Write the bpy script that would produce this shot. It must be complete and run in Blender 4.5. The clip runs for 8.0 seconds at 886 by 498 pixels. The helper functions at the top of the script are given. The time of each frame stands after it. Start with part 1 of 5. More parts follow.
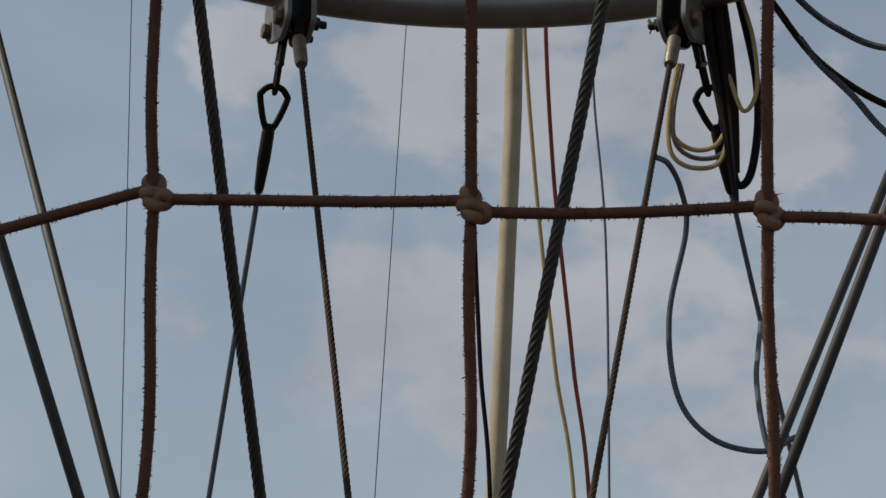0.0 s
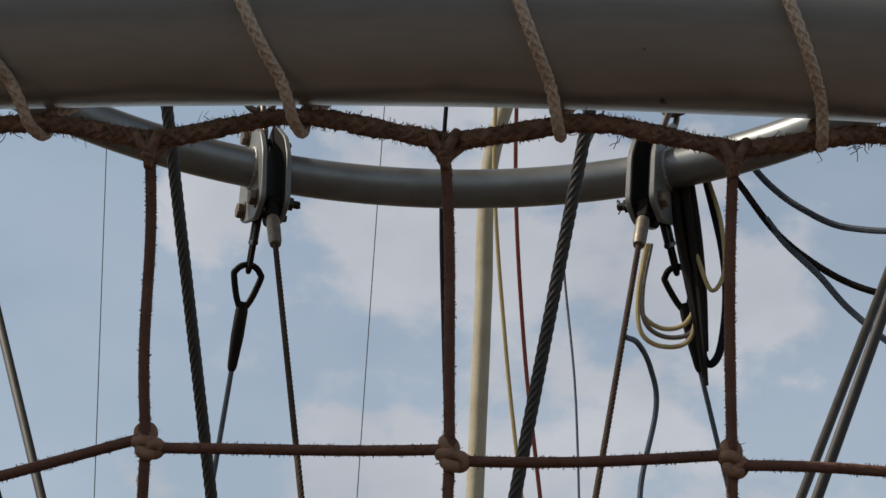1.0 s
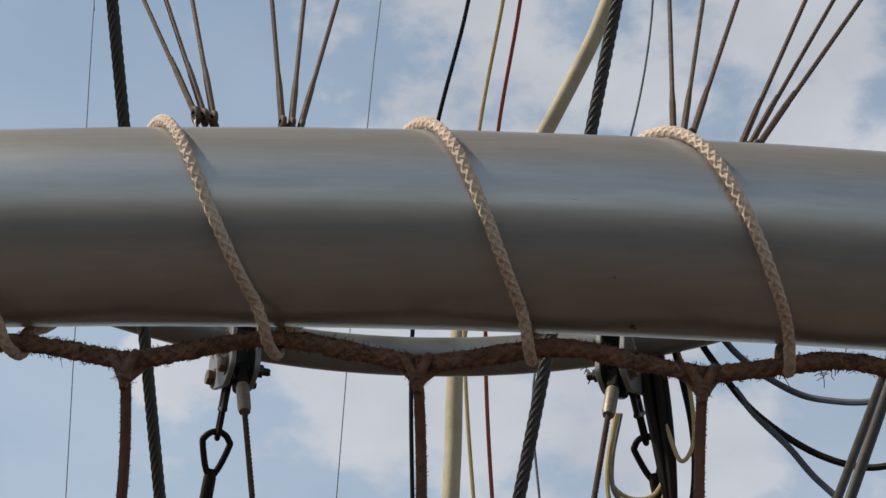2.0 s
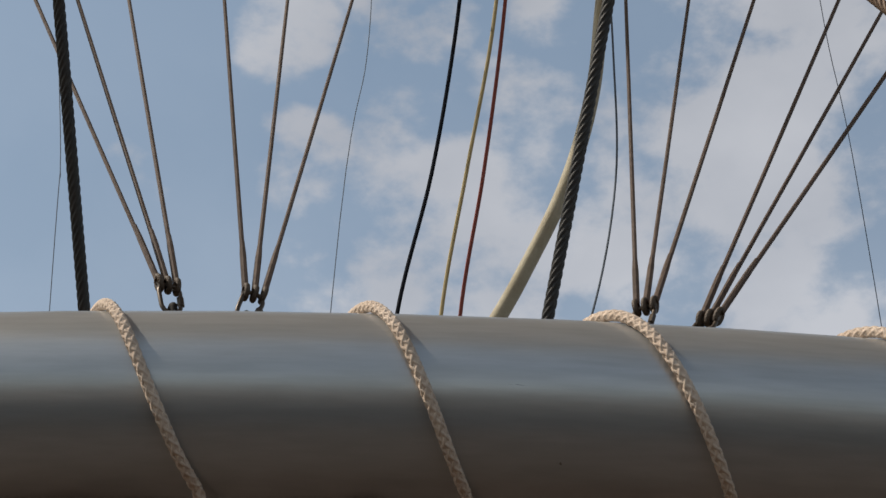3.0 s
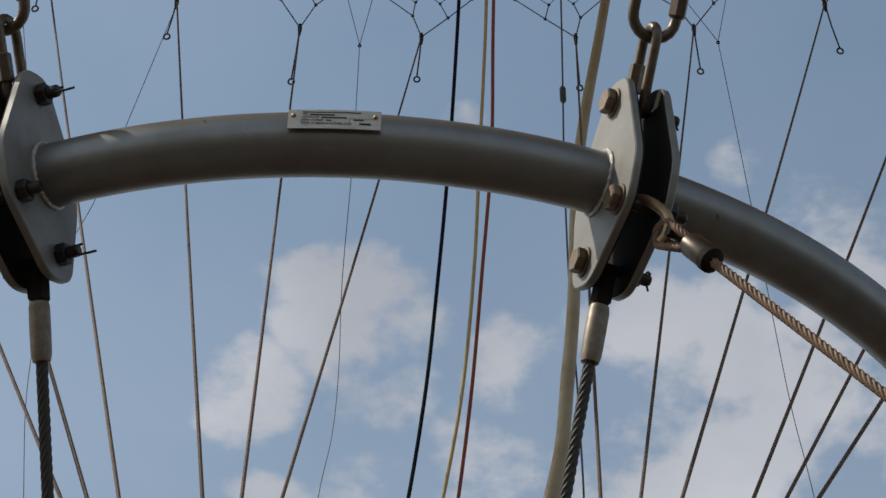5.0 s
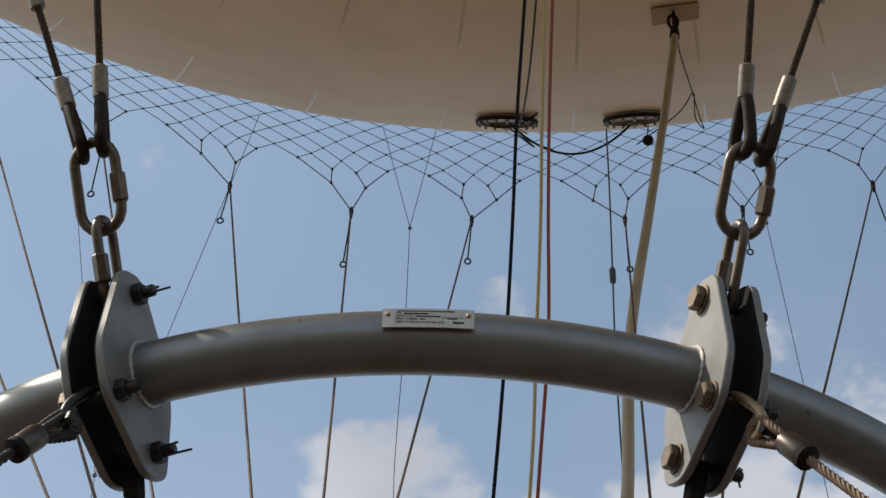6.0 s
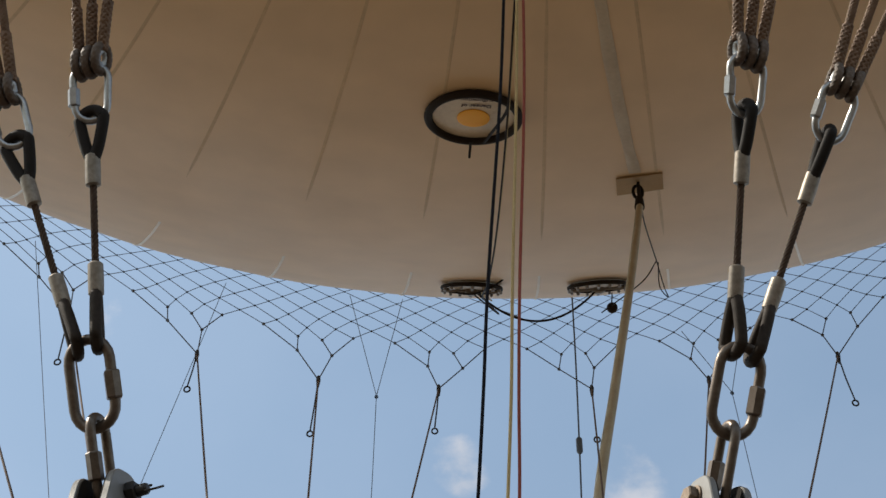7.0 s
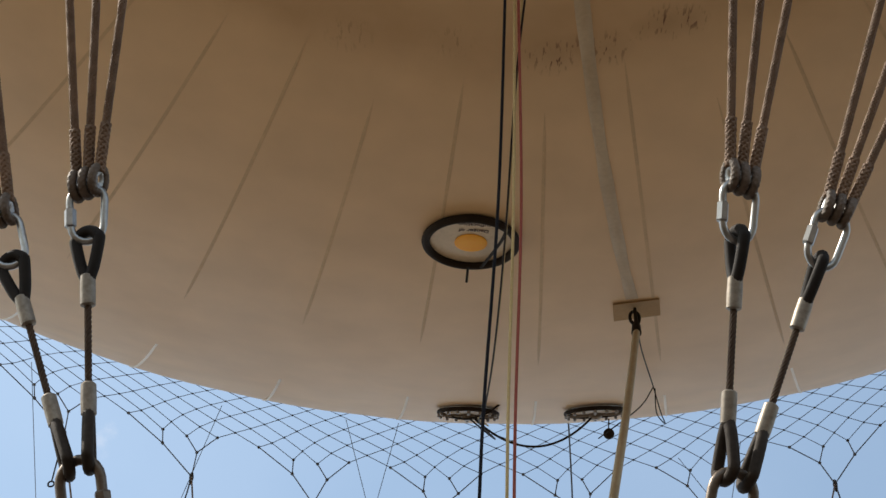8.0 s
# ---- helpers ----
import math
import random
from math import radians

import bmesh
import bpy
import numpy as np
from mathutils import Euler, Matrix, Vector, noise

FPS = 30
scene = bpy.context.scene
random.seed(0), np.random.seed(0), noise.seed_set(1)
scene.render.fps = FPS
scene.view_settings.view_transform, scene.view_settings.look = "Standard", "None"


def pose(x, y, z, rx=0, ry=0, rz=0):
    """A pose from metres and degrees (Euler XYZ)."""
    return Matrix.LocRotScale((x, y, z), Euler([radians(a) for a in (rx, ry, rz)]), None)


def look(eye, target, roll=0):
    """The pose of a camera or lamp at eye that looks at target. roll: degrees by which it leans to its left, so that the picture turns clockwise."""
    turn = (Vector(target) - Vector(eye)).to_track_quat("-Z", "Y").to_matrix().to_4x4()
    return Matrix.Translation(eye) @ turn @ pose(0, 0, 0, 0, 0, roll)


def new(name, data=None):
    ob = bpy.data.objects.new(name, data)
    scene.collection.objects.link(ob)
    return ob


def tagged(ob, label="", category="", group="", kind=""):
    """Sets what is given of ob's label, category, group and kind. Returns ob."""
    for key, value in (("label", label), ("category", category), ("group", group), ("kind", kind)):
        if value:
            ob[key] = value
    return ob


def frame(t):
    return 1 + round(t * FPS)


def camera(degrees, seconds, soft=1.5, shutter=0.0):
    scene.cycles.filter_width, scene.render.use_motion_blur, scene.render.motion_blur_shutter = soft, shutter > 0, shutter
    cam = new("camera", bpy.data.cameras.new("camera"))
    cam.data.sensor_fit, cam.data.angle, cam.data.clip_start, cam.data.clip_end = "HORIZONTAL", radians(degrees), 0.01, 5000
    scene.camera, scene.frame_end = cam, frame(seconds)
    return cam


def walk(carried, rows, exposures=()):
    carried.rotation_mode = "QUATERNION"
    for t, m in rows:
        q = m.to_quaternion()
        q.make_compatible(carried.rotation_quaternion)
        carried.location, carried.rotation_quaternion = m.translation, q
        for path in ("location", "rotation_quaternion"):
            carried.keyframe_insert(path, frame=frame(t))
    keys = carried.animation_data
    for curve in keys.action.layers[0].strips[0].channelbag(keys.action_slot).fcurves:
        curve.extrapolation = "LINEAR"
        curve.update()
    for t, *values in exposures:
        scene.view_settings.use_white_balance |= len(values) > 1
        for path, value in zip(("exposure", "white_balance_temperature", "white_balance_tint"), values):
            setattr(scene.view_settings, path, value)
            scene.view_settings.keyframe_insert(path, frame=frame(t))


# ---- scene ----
# The camera stands in a passenger gondola under a tethered gas balloon and tilts up, from the net
# round the gondola's well, over the rail and the load ring, to the underside of the balloon.


def held(x, y, z, tilt, turn, lean):
    """A camera pose: tilt above the horizon, turn to the left, lean of its right side upwards, all in degrees."""
    return pose(x, y, z, 90 + tilt, 0, turn) @ pose(0, 0, 0, 0, 0, lean)


cam = camera(24.71, 8.0)
PATH = [
    (0.0, held(0.2094, -2.9724, 1.3172, 20.189, 4.110, 2.045)),
    (0.5, held(0.2043, -2.9904, 1.3234, 22.167, 3.635, 1.879)),
    (1.0, held(0.2079, -3.0256, 1.3365, 24.776, 3.363, 1.788)),
    (1.5, held(0.2119, -3.0342, 1.3545, 27.082, 2.968, 1.690)),
    (2.0, held(0.2068, -3.0493, 1.3584, 29.185, 2.556, 1.859)),
    (2.2, held(0.2083, -3.0538, 1.3633, 30.197, 2.494, 1.879)),
    (3.3, held(0.2189, -3.0479, 1.3697, 35.179, 1.475, 1.273)),
    (3.5, held(0.2199, -3.0479, 1.3707, 36.142, 1.966, 1.514)),
    (4.0, held(0.2056, -3.0426, 1.3795, 39.085, 1.093, 1.727)),
    (4.2, held(0.2026, -3.0426, 1.3765, 40.080, 0.568, 1.474)),
    (5.3, held(0.1696, -3.0672, 1.3623, 46.140, 0.573, 0.855)),
    (5.5, held(0.1498, -3.0731, 1.3620, 47.455, 0.782, 0.984)),
    (6.0, held(0.1120, -3.1002, 1.3630, 49.174, 2.164, 1.900)),
    (6.5, held(0.0792, -3.1473, 1.3759, 51.581, 1.220, 1.276)),
    (7.0, held(0.0594, -3.1608, 1.3822, 53.688, 0.417, 0.818)),
    (7.5, held(0.0617, -3.1679, 1.3788, 55.689, 0.387, 0.966)),
    (8.0, held(0.0664, -3.1636, 1.3736, 57.220, 0.438, 1.291)),
]
# the clip's camera opens up as it turns from the bright sky to the shaded balloon
EXPOSURES = ((0.0, -0.40), (1.0, -0.04), (1.5, 0.12), (2.0, 0.16), (3.5, -0.04), (4.2, -0.05), (5.5, 0.26), (6.5, 0.54), (7.0, 0.67), (8.0, 0.98))
walk(cam, PATH, EXPOSURES)

# ---- light ----
SUN_ELEVATION, SUN_AZIMUTH = 48.0, -94.0     # azimuth from +y towards +x


def make_world():
    world = bpy.data.worlds.new("sky")
    world.use_nodes = True
    nt = world.node_tree
    n, l = nt.nodes, nt.links
    n.clear()
    out, bg = n.new("ShaderNodeOutputWorld"), n.new("ShaderNodeBackground")
    sky = n.new("ShaderNodeTexSky")
    sky.sky_type, sky.sun_disc = "NISHITA", False
    sky.sun_elevation, sky.sun_rotation = radians(SUN_ELEVATION), radians(SUN_AZIMUTH)
    sky.air_density, sky.dust_density, sky.ozone_density = 1.0, 1.6, 0.9
    co = n.new("ShaderNodeTexCoord")
    mp = n.new("ShaderNodeMapping")
    mp.inputs["Location"].default_value = CLOUD_SHIFT
    mp.inputs["Scale"].default_value = (1.0, 1.0, 1.5)
    l.new(co.outputs["Generated"], mp.inputs["Vector"])
    big, small = n.new("ShaderNodeTexNoise"), n.new("ShaderNodeTexNoise")
    big.inputs["Scale"].default_value, big.inputs["Detail"].default_value, big.inputs["Roughness"].default_value = 15.0, 12.0, 0.55
    small.inputs["Scale"].default_value, small.inputs["Detail"].default_value = 9.0, 6.0
    for t in (big, small):
        l.new(mp.outputs["Vector"], t.inputs["Vector"])
    # banks of cloud: where the noise is high, more so about some directions
    cover = None
    for way, inner, outer, weight in BANKS:
        dot = n.new("ShaderNodeVectorMath")
        dot.operation = "DOT_PRODUCT"
        l.new(co.outputs["Generated"], dot.inputs[0])
        dot.inputs[1].default_value = Vector(way).normalized()
        mr = n.new("ShaderNodeMapRange")
        mr.interpolation_type = "SMOOTHSTEP"
        mr.inputs["From Min"].default_value, mr.inputs["From Max"].default_value = math.cos(radians(outer)), math.cos(radians(inner))
        mr.inputs["To Min"].default_value, mr.inputs["To Max"].default_value = -0.10, weight
        l.new(dot.outputs["Value"], mr.inputs["Value"])
        if cover is None:
            cover = mr.outputs["Result"]
        else:
            mx = n.new("ShaderNodeMath")
            mx.operation = "MAXIMUM"
            l.new(cover, mx.inputs[0])
            l.new(mr.outputs["Result"], mx.inputs[1])
            cover = mx.outputs[0]
    both = n.new("ShaderNodeMath")
    amp = n.new("ShaderNodeMath")
    amp.operation = "MULTIPLY_ADD"
    amp.inputs[1].default_value, amp.inputs[2].default_value = 1.7, -0.54
    l.new(big.outputs["Fac"], amp.inputs[0])
    l.new(amp.outputs[0], both.inputs[0])
    l.new(cover, both.inputs[1])
    ramp = n.new("ShaderNodeMapRange")
    ramp.interpolation_type = "SMOOTHSTEP"
    ramp.inputs["From Min"].default_value, ramp.inputs["From Max"].default_value = 0.50, 0.78
    l.new(both.outputs[0], ramp.inputs["Value"])
    # a thin veil everywhere, denser towards the horizon
    up = n.new("ShaderNodeSeparateXYZ")
    l.new(co.outputs["Generated"], up.inputs[0])
    veil = n.new("ShaderNodeMapRange")
    veil.inputs["From Min"].default_value, veil.inputs["From Max"].default_value = 0.25, 0.75
    veil.inputs["To Min"].default_value, veil.inputs["To Max"].default_value = 0.52, 0.15
    l.new(up.outputs["Z"], veil.inputs["Value"])
    mul = n.new("ShaderNodeMapRange")
    l.new(ramp.outputs["Result"], mul.inputs["Value"])
    l.new(veil.outputs["Result"], mul.inputs["To Min"])
    mul.inputs["To Max"].default_value = 0.92
    tone = n.new("ShaderNodeValToRGB")
    tone.color_ramp.elements[0].color, tone.color_ramp.elements[1].color = (3.5, 3.66, 4.05, 1), (4.4, 4.50, 4.82, 1)
    tone.color_ramp.elements[0].position, tone.color_ramp.elements[1].position = 0.35, 0.65
    l.new(small.outputs["Fac"], tone.inputs["Fac"])
    mix = n.new("ShaderNodeMix")
    mix.data_type = "RGBA"
    l.new(mul.outputs["Result"], mix.inputs["Factor"])
    tint = n.new("ShaderNodeMix")
    tint.data_type, tint.blend_type = "RGBA", "MULTIPLY"
    tint.inputs["Factor"].default_value, tint.inputs["B"].default_value = 1.0, (1.07, 1.155, 1.035, 1)
    l.new(sky.outputs["Color"], tint.inputs["A"])
    l.new(tint.outputs["Result"], mix.inputs["A"])
    # clouds gleam less the higher they stand
    high = n.new("ShaderNodeMapRange")
    high.inputs["From Min"].default_value, high.inputs["From Max"].default_value = 0.50, 0.72
    high.inputs["To Min"].default_value, high.inputs["To Max"].default_value = 1.04, 0.84
    l.new(up.outputs["Z"], high.inputs["Value"])
    gleam = n.new("ShaderNodeVectorMath")
    gleam.operation = "SCALE"
    l.new(tone.outputs["Color"], gleam.inputs[0])
    l.new(high.outputs["Result"], gleam.inputs["Scale"])
    l.new(gleam.outputs["Vector"], mix.inputs["B"])
    l.new(mix.outputs["Result"], bg.inputs["Color"])
    bg.inputs["Strength"].default_value = 0.125
    l.new(bg.outputs[0], out.inputs[0])
    scene.world = world


CLOUD_SHIFT = (0.35, 0.1, 0.2)
# direction, inner and outer half-angle, weight
BANKS = (
    ((-0.049, 0.736, 0.676), 0.8, 3.4, 0.44), ((-0.100, 0.761, 0.641), 0.5, 2.4, 0.40), ((-0.034, 0.763, 0.645), 0.5, 2.2, 0.30),
    ((0.033, 0.757, 0.652), 0.4, 2.2, 0.40), ((0.026, 0.789, 0.613), 0.5, 2.4, 0.36), ((0.141, 0.761, 0.633), 2.5, 7.0, 0.42),
    ((0.181, 0.699, 0.692), 0.8, 3.2, 0.44), ((0.123, 0.817, 0.564), 2.0, 7.5, 0.36), ((-0.091, 0.804, 0.587), 0.4, 2.4, 0.36),
    ((-0.046, 0.822, 0.567), 0.9, 4.2, 0.30), ((0.107, 0.732, 0.673), 0.5, 2.6, 0.36), ((0.004, 0.674, 0.739), 0.3, 1.4, 0.38),
    ((0.083, 0.681, 0.728), 0.5, 2.2, 0.40), ((0.139, 0.677, 0.723), 0.3, 1.5, 0.27), ((-0.031, 0.794, 0.608), 0.6, 2.6, 0.28),
    ((0.030, 0.835, 0.548), 3.0, 8.5, 0.36), ((-0.083, 0.839, 0.537), 0.9, 4.0, 0.26), ((-0.03, 0.900, 0.430), 2.5, 7.0, 0.48), ((-0.035, 0.941, 0.336), 1.0, 4.5, 0.42), ((0.0, 0.94, 0.34), 3.0, 14.0, 0.30),
    ((-0.104, 0.944, 0.312), 0.5, 4.0, 0.38), ((-0.165, 0.890, 0.425), 0.3, 2.4, 0.38), ((0.045, 0.918, 0.394), 2.5, 8.0, 0.46),
    ((0.0, 0.961, 0.278), 2.0, 7.0, 0.30), ((-0.5, 0.7, 0.4), 4.0, 15.0, 0.4), ((0.8, 0.3, 0.4), 5.0, 22.0, 0.4),
    ((-0.7, -0.5, 0.4), 5.0, 20.0, 0.2),
)
make_world()
lamp = bpy.data.lights.new("sun", "SUN")
lamp.energy, lamp.angle, lamp.color = 3.3, radians(0.6), (1.0, 0.93, 0.82)
sun = new("sun", lamp)
a, e = radians(SUN_AZIMUTH), radians(SUN_ELEVATION)
sun.matrix_world = look(Vector((math.sin(a) * math.cos(e), math.cos(a) * math.cos(e), math.sin(e))) * 60, (0, 0, 0))


# ---- materials ----
def material(name, base, dark=None, rough=0.6, metal=0.0, scale=30.0, fine=300.0, amount=0.5, bump=0.2, bump_size=0.002, streak=(1, 1, 1), spread=0.08, coat=0.0, specks=None):
    """A surface with stains at one scale, grain at another, a little gloss variation and fine relief."""
    m = bpy.data.materials.new(name)
    m.use_nodes = True
    nt = m.node_tree
    n, l = nt.nodes, nt.links
    b = n["Principled BSDF"]
    dark = dark or tuple(c * 0.6 for c in base)
    co, mp = n.new("ShaderNodeTexCoord"), n.new("ShaderNodeMapping")
    mp.inputs["Scale"].default_value = streak
    l.new(co.outputs["Object"], mp.inputs["Vector"])
    n1, n2 = n.new("ShaderNodeTexNoise"), n.new("ShaderNodeTexNoise")
    n1.inputs["Scale"].default_value, n1.inputs["Detail"].default_value, n1.inputs["Roughness"].default_value = scale, 6.0, 0.62
    n2.inputs["Scale"].default_value, n2.inputs["Detail"].default_value = fine, 3.0
    for t in (n1, n2):
        l.new(mp.outputs["Vector"], t.inputs["Vector"])
    r = n.new("ShaderNodeMapRange")
    r.inputs["From Min"].default_value, r.inputs["From Max"].default_value = 0.38, 0.72
    r.inputs["To Max"].default_value = amount
    l.new(n1.outputs["Fac"], r.inputs["Value"])
    mix = n.new("ShaderNodeMix")
    mix.data_type = "RGBA"
    mix.inputs["A"].default_value, mix.inputs["B"].default_value = (*base, 1), (*dark, 1)
    l.new(r.outputs["Result"], mix.inputs["Factor"])
    hsv = n.new("ShaderNodeHueSaturation")
    g = n.new("ShaderNodeMapRange")
    g.inputs["To Min"].default_value, g.inputs["To Max"].default_value = 0.86, 1.14
    l.new(n2.outputs["Fac"], g.inputs["Value"])
    info = n.new("ShaderNodeObjectInfo")
    v = n.new("ShaderNodeMapRange")
    v.inputs["To Min"].default_value, v.inputs["To Max"].default_value = 1 - spread, 1 + spread
    l.new(info.outputs["Random"], v.inputs["Value"])
    mu = n.new("ShaderNodeMath")
    mu.operation = "MULTIPLY"
    l.new(g.outputs["Result"], mu.inputs[0])
    l.new(v.outputs["Result"], mu.inputs[1])
    l.new(mu.outputs[0], hsv.inputs["Value"])
    if specks:
        n3, r3, m3 = n.new("ShaderNodeTexNoise"), n.new("ShaderNodeMapRange"), n.new("ShaderNodeMix")
        n3.inputs["Scale"].default_value, n3.inputs["Detail"].default_value = specks[0], 4.0
        r3.inputs["From Min"].default_value, r3.inputs["From Max"].default_value = specks[1], specks[1] + 0.02
        m3.data_type = "RGBA"
        m3.inputs["B"].default_value = (*specks[2], 1)
        l.new(co.outputs["Object"], n3.inputs["Vector"])
        l.new(n3.outputs["Fac"], r3.inputs["Value"])
        l.new(r3.outputs["Result"], m3.inputs["Factor"])
        l.new(mix.outputs["Result"], m3.inputs["A"])
        l.new(m3.outputs["Result"], hsv.inputs["Color"])
    else:
        l.new(mix.outputs["Result"], hsv.inputs["Color"])
    l.new(hsv.outputs["Color"], b.inputs["Base Color"])
    ro = n.new("ShaderNodeMapRange")
    ro.inputs["To Min"].default_value, ro.inputs["To Max"].default_value = max(0.05, rough - 0.12), min(1.0, rough + 0.12)
    l.new(n1.outputs["Fac"], ro.inputs["Value"])
    l.new(ro.outputs["Result"], b.inputs["Roughness"])
    b.inputs["Metallic"].default_value = metal
    b.inputs["Coat Weight"].default_value = coat
    if bump:
        bp = n.new("ShaderNodeBump")
        bp.inputs["Strength"].default_value, bp.inputs["Distance"].default_value = bump, bump_size
        l.new(n2.outputs["Fac"], bp.inputs["Height"])
        l.new(bp.outputs["Normal"], b.inputs["Normal"])
    return m


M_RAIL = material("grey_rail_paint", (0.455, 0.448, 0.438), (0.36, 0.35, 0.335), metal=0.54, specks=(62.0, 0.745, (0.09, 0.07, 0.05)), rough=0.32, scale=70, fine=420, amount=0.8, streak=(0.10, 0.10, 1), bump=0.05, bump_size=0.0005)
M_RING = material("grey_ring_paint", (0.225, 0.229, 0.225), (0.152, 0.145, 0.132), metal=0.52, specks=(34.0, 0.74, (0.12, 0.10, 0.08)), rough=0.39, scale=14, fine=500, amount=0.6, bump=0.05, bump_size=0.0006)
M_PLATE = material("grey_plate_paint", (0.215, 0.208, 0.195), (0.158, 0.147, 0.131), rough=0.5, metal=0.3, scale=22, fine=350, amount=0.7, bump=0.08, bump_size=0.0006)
M_WELD = material("weld_bead", (0.46, 0.44, 0.41), (0.24, 0.21, 0.18), rough=0.5, metal=0.4, scale=140, fine=600, amount=0.9, bump=0.6)
M_BOLT = material("rusty_bolt_steel", (0.20, 0.15, 0.105), (0.10, 0.065, 0.04), rough=0.55, metal=0.6, scale=120, fine=700, amount=0.9, bump=0.25, bump_size=0.0005)
M_DARKBOLT = material("dark_bolt_steel", (0.045, 0.041, 0.037), (0.022, 0.019, 0.016), rough=0.45, metal=0.7, scale=150, fine=700, bump=0.2, bump_size=0.0004)
M_LINK = material("weathered_link_steel", (0.135, 0.105, 0.080), (0.068, 0.046, 0.032), rough=0.42, metal=0.6, scale=70, fine=600, amount=0.85, bump=0.18, bump_size=0.0005)
M_ZINC = material("bright_zinc_steel", (0.33, 0.325, 0.315), (0.20, 0.185, 0.165), rough=0.33, metal=0.85, scale=80, fine=600, amount=0.6, bump=0.1, bump_size=0.0004)
M_SLEEVE = material("aluminium_sleeve", (0.25, 0.212, 0.168), (0.13, 0.10, 0.072), rough=0.5, metal=0.5, scale=90, fine=500, amount=0.75, bump=0.15, bump_size=0.0005)
M_BLACK = material("black_sheath", (0.012, 0.0088, 0.0065), (0.027, 0.019, 0.014), rough=0.75, scale=60, fine=800, amount=0.6, bump=0.25, bump_size=0.0006)
M_BLACK.node_tree.nodes["Principled BSDF"].inputs["Specular IOR Level"].default_value = 0.2
M_WIRE = material("greased_and_shaded_wire", (0.034, 0.031, 0.029), (0.075, 0.06, 0.046), rough=0.6, metal=0.3, scale=50, fine=900, amount=0.6, bump=0.15, bump_size=0.0004)
M_STEELWIRE = material("tarnished_steel_wire", (0.20, 0.120, 0.070), (0.09, 0.052, 0.031), rough=0.65, metal=0.1, scale=60, fine=900, amount=0.75, bump=0.15, bump_size=0.0004)
M_STROPWIRE = material("brown_strop_wire", (0.075, 0.046, 0.029), (0.032, 0.020, 0.013), rough=0.7, metal=0.05, scale=60, fine=900, amount=0.8, bump=0.15, bump_size=0.0004)
M_STROPWIRE.node_tree.nodes["Principled BSDF"].inputs["Specular IOR Level"].default_value = 0.2
M_THIMBLE = material("dark_thimble_steel", (0.036, 0.025, 0.017), (0.020, 0.014, 0.010), rough=0.7, metal=0.1, scale=90, fine=700, amount=0.8, bump=0.2, bump_size=0.0005)
M_THIMBLE.node_tree.nodes["Principled BSDF"].inputs["Specular IOR Level"].default_value = 0.2
M_ROPE = material("brown_braided_rope", (0.195, 0.115, 0.066), (0.088, 0.050, 0.029), rough=0.75, scale=30, fine=900, amount=0.8, bump=0.4, bump_size=0.0008)
M_EYEROPE = material("dark_eye_rope", (0.125, 0.086, 0.058), (0.05, 0.033, 0.022), rough=0.65, scale=60, fine=900, amount=0.8, bump=0.5, bump_size=0.001)
# near black for eye ends and the sheets that darken the plates' gaps
M_NEARBLACK = material("near_black_steel", (0.014, 0.012, 0.010), (0.026, 0.020, 0.015), rough=0.9, metal=0.0, scale=40, fine=500, amount=0.7, bump=0.15, bump_size=0.0005)
M_NEARBLACK.node_tree.nodes["Principled BSDF"].inputs["Specular IOR Level"].default_value = 0.15
M_FERRULE = material("dark_swaged_steel", (0.10, 0.081, 0.063), (0.048, 0.036, 0.027), rough=0.36, metal=0.75, scale=60, fine=500, amount=0.7, bump=0.15, bump_size=0.0005)
# darker copy of M_ROPE: the far ropes' shade is put into the colour
M_FARROPE = material("shaded_weathered_rope", (0.125, 0.080, 0.057), (0.066, 0.042, 0.030), rough=0.8, scale=40, fine=900, amount=0.8, bump=0.4, bump_size=0.001)
M_NET = material("rust_brown_net_cord", (0.170, 0.074, 0.047), (0.100, 0.046, 0.032), rough=0.95, scale=60, fine=1500, amount=0.7, bump=0.5, bump_size=0.0007)
M_KNOT = material("tan_knot_cord", (0.33, 0.185, 0.115), (0.20, 0.105, 0.065), rough=0.95, scale=120, fine=1500, amount=0.7, bump=0.6, bump_size=0.0008)
M_EDGE = material("frayed_edge_rope", (0.27, 0.150, 0.100), (0.11, 0.060, 0.040), rough=0.95, scale=160, fine=1400, amount=1.0, bump=0.6, bump_size=0.0009)
M_LACE = material("cream_lacing_rope", (0.63, 0.485, 0.375), (0.44, 0.32, 0.235), rough=0.9, scale=45, fine=1400, amount=0.6, bump=0.4, bump_size=0.0005)
M_NETLINE = material("dark_net_twine", (0.03, 0.031, 0.036), (0.055, 0.05, 0.05), rough=0.85, scale=8, fine=300, bump=0.0)
M_HOSE = material("pale_fabric_hose", (0.45, 0.39, 0.275), (0.33, 0.265, 0.17), rough=0.75, scale=6, fine=90, amount=0.8, bump=0.4, bump_size=0.004)
M_BLUECORD = material("blue_black_cord", (0.009, 0.010, 0.016), rough=0.9, scale=60, fine=900, bump=0.3)
M_BLUECORD.node_tree.nodes["Principled BSDF"].inputs["Specular IOR Level"].default_value = 0.2
M_YELLOWCORD = material("yellow_cord", (0.52, 0.40, 0.19), (0.36, 0.27, 0.12), rough=0.8, scale=60, fine=900, bump=0.3)
M_REDCORD = material("dark_red_cord", (0.33, 0.075, 0.05), (0.21, 0.05, 0.035), rough=0.8, scale=60, fine=900, bump=0.3)
M_GREYCORD = material("blue_grey_cord", (0.1, 0.12, 0.15), rough=0.8, scale=60, fine=900, bump=0.3)
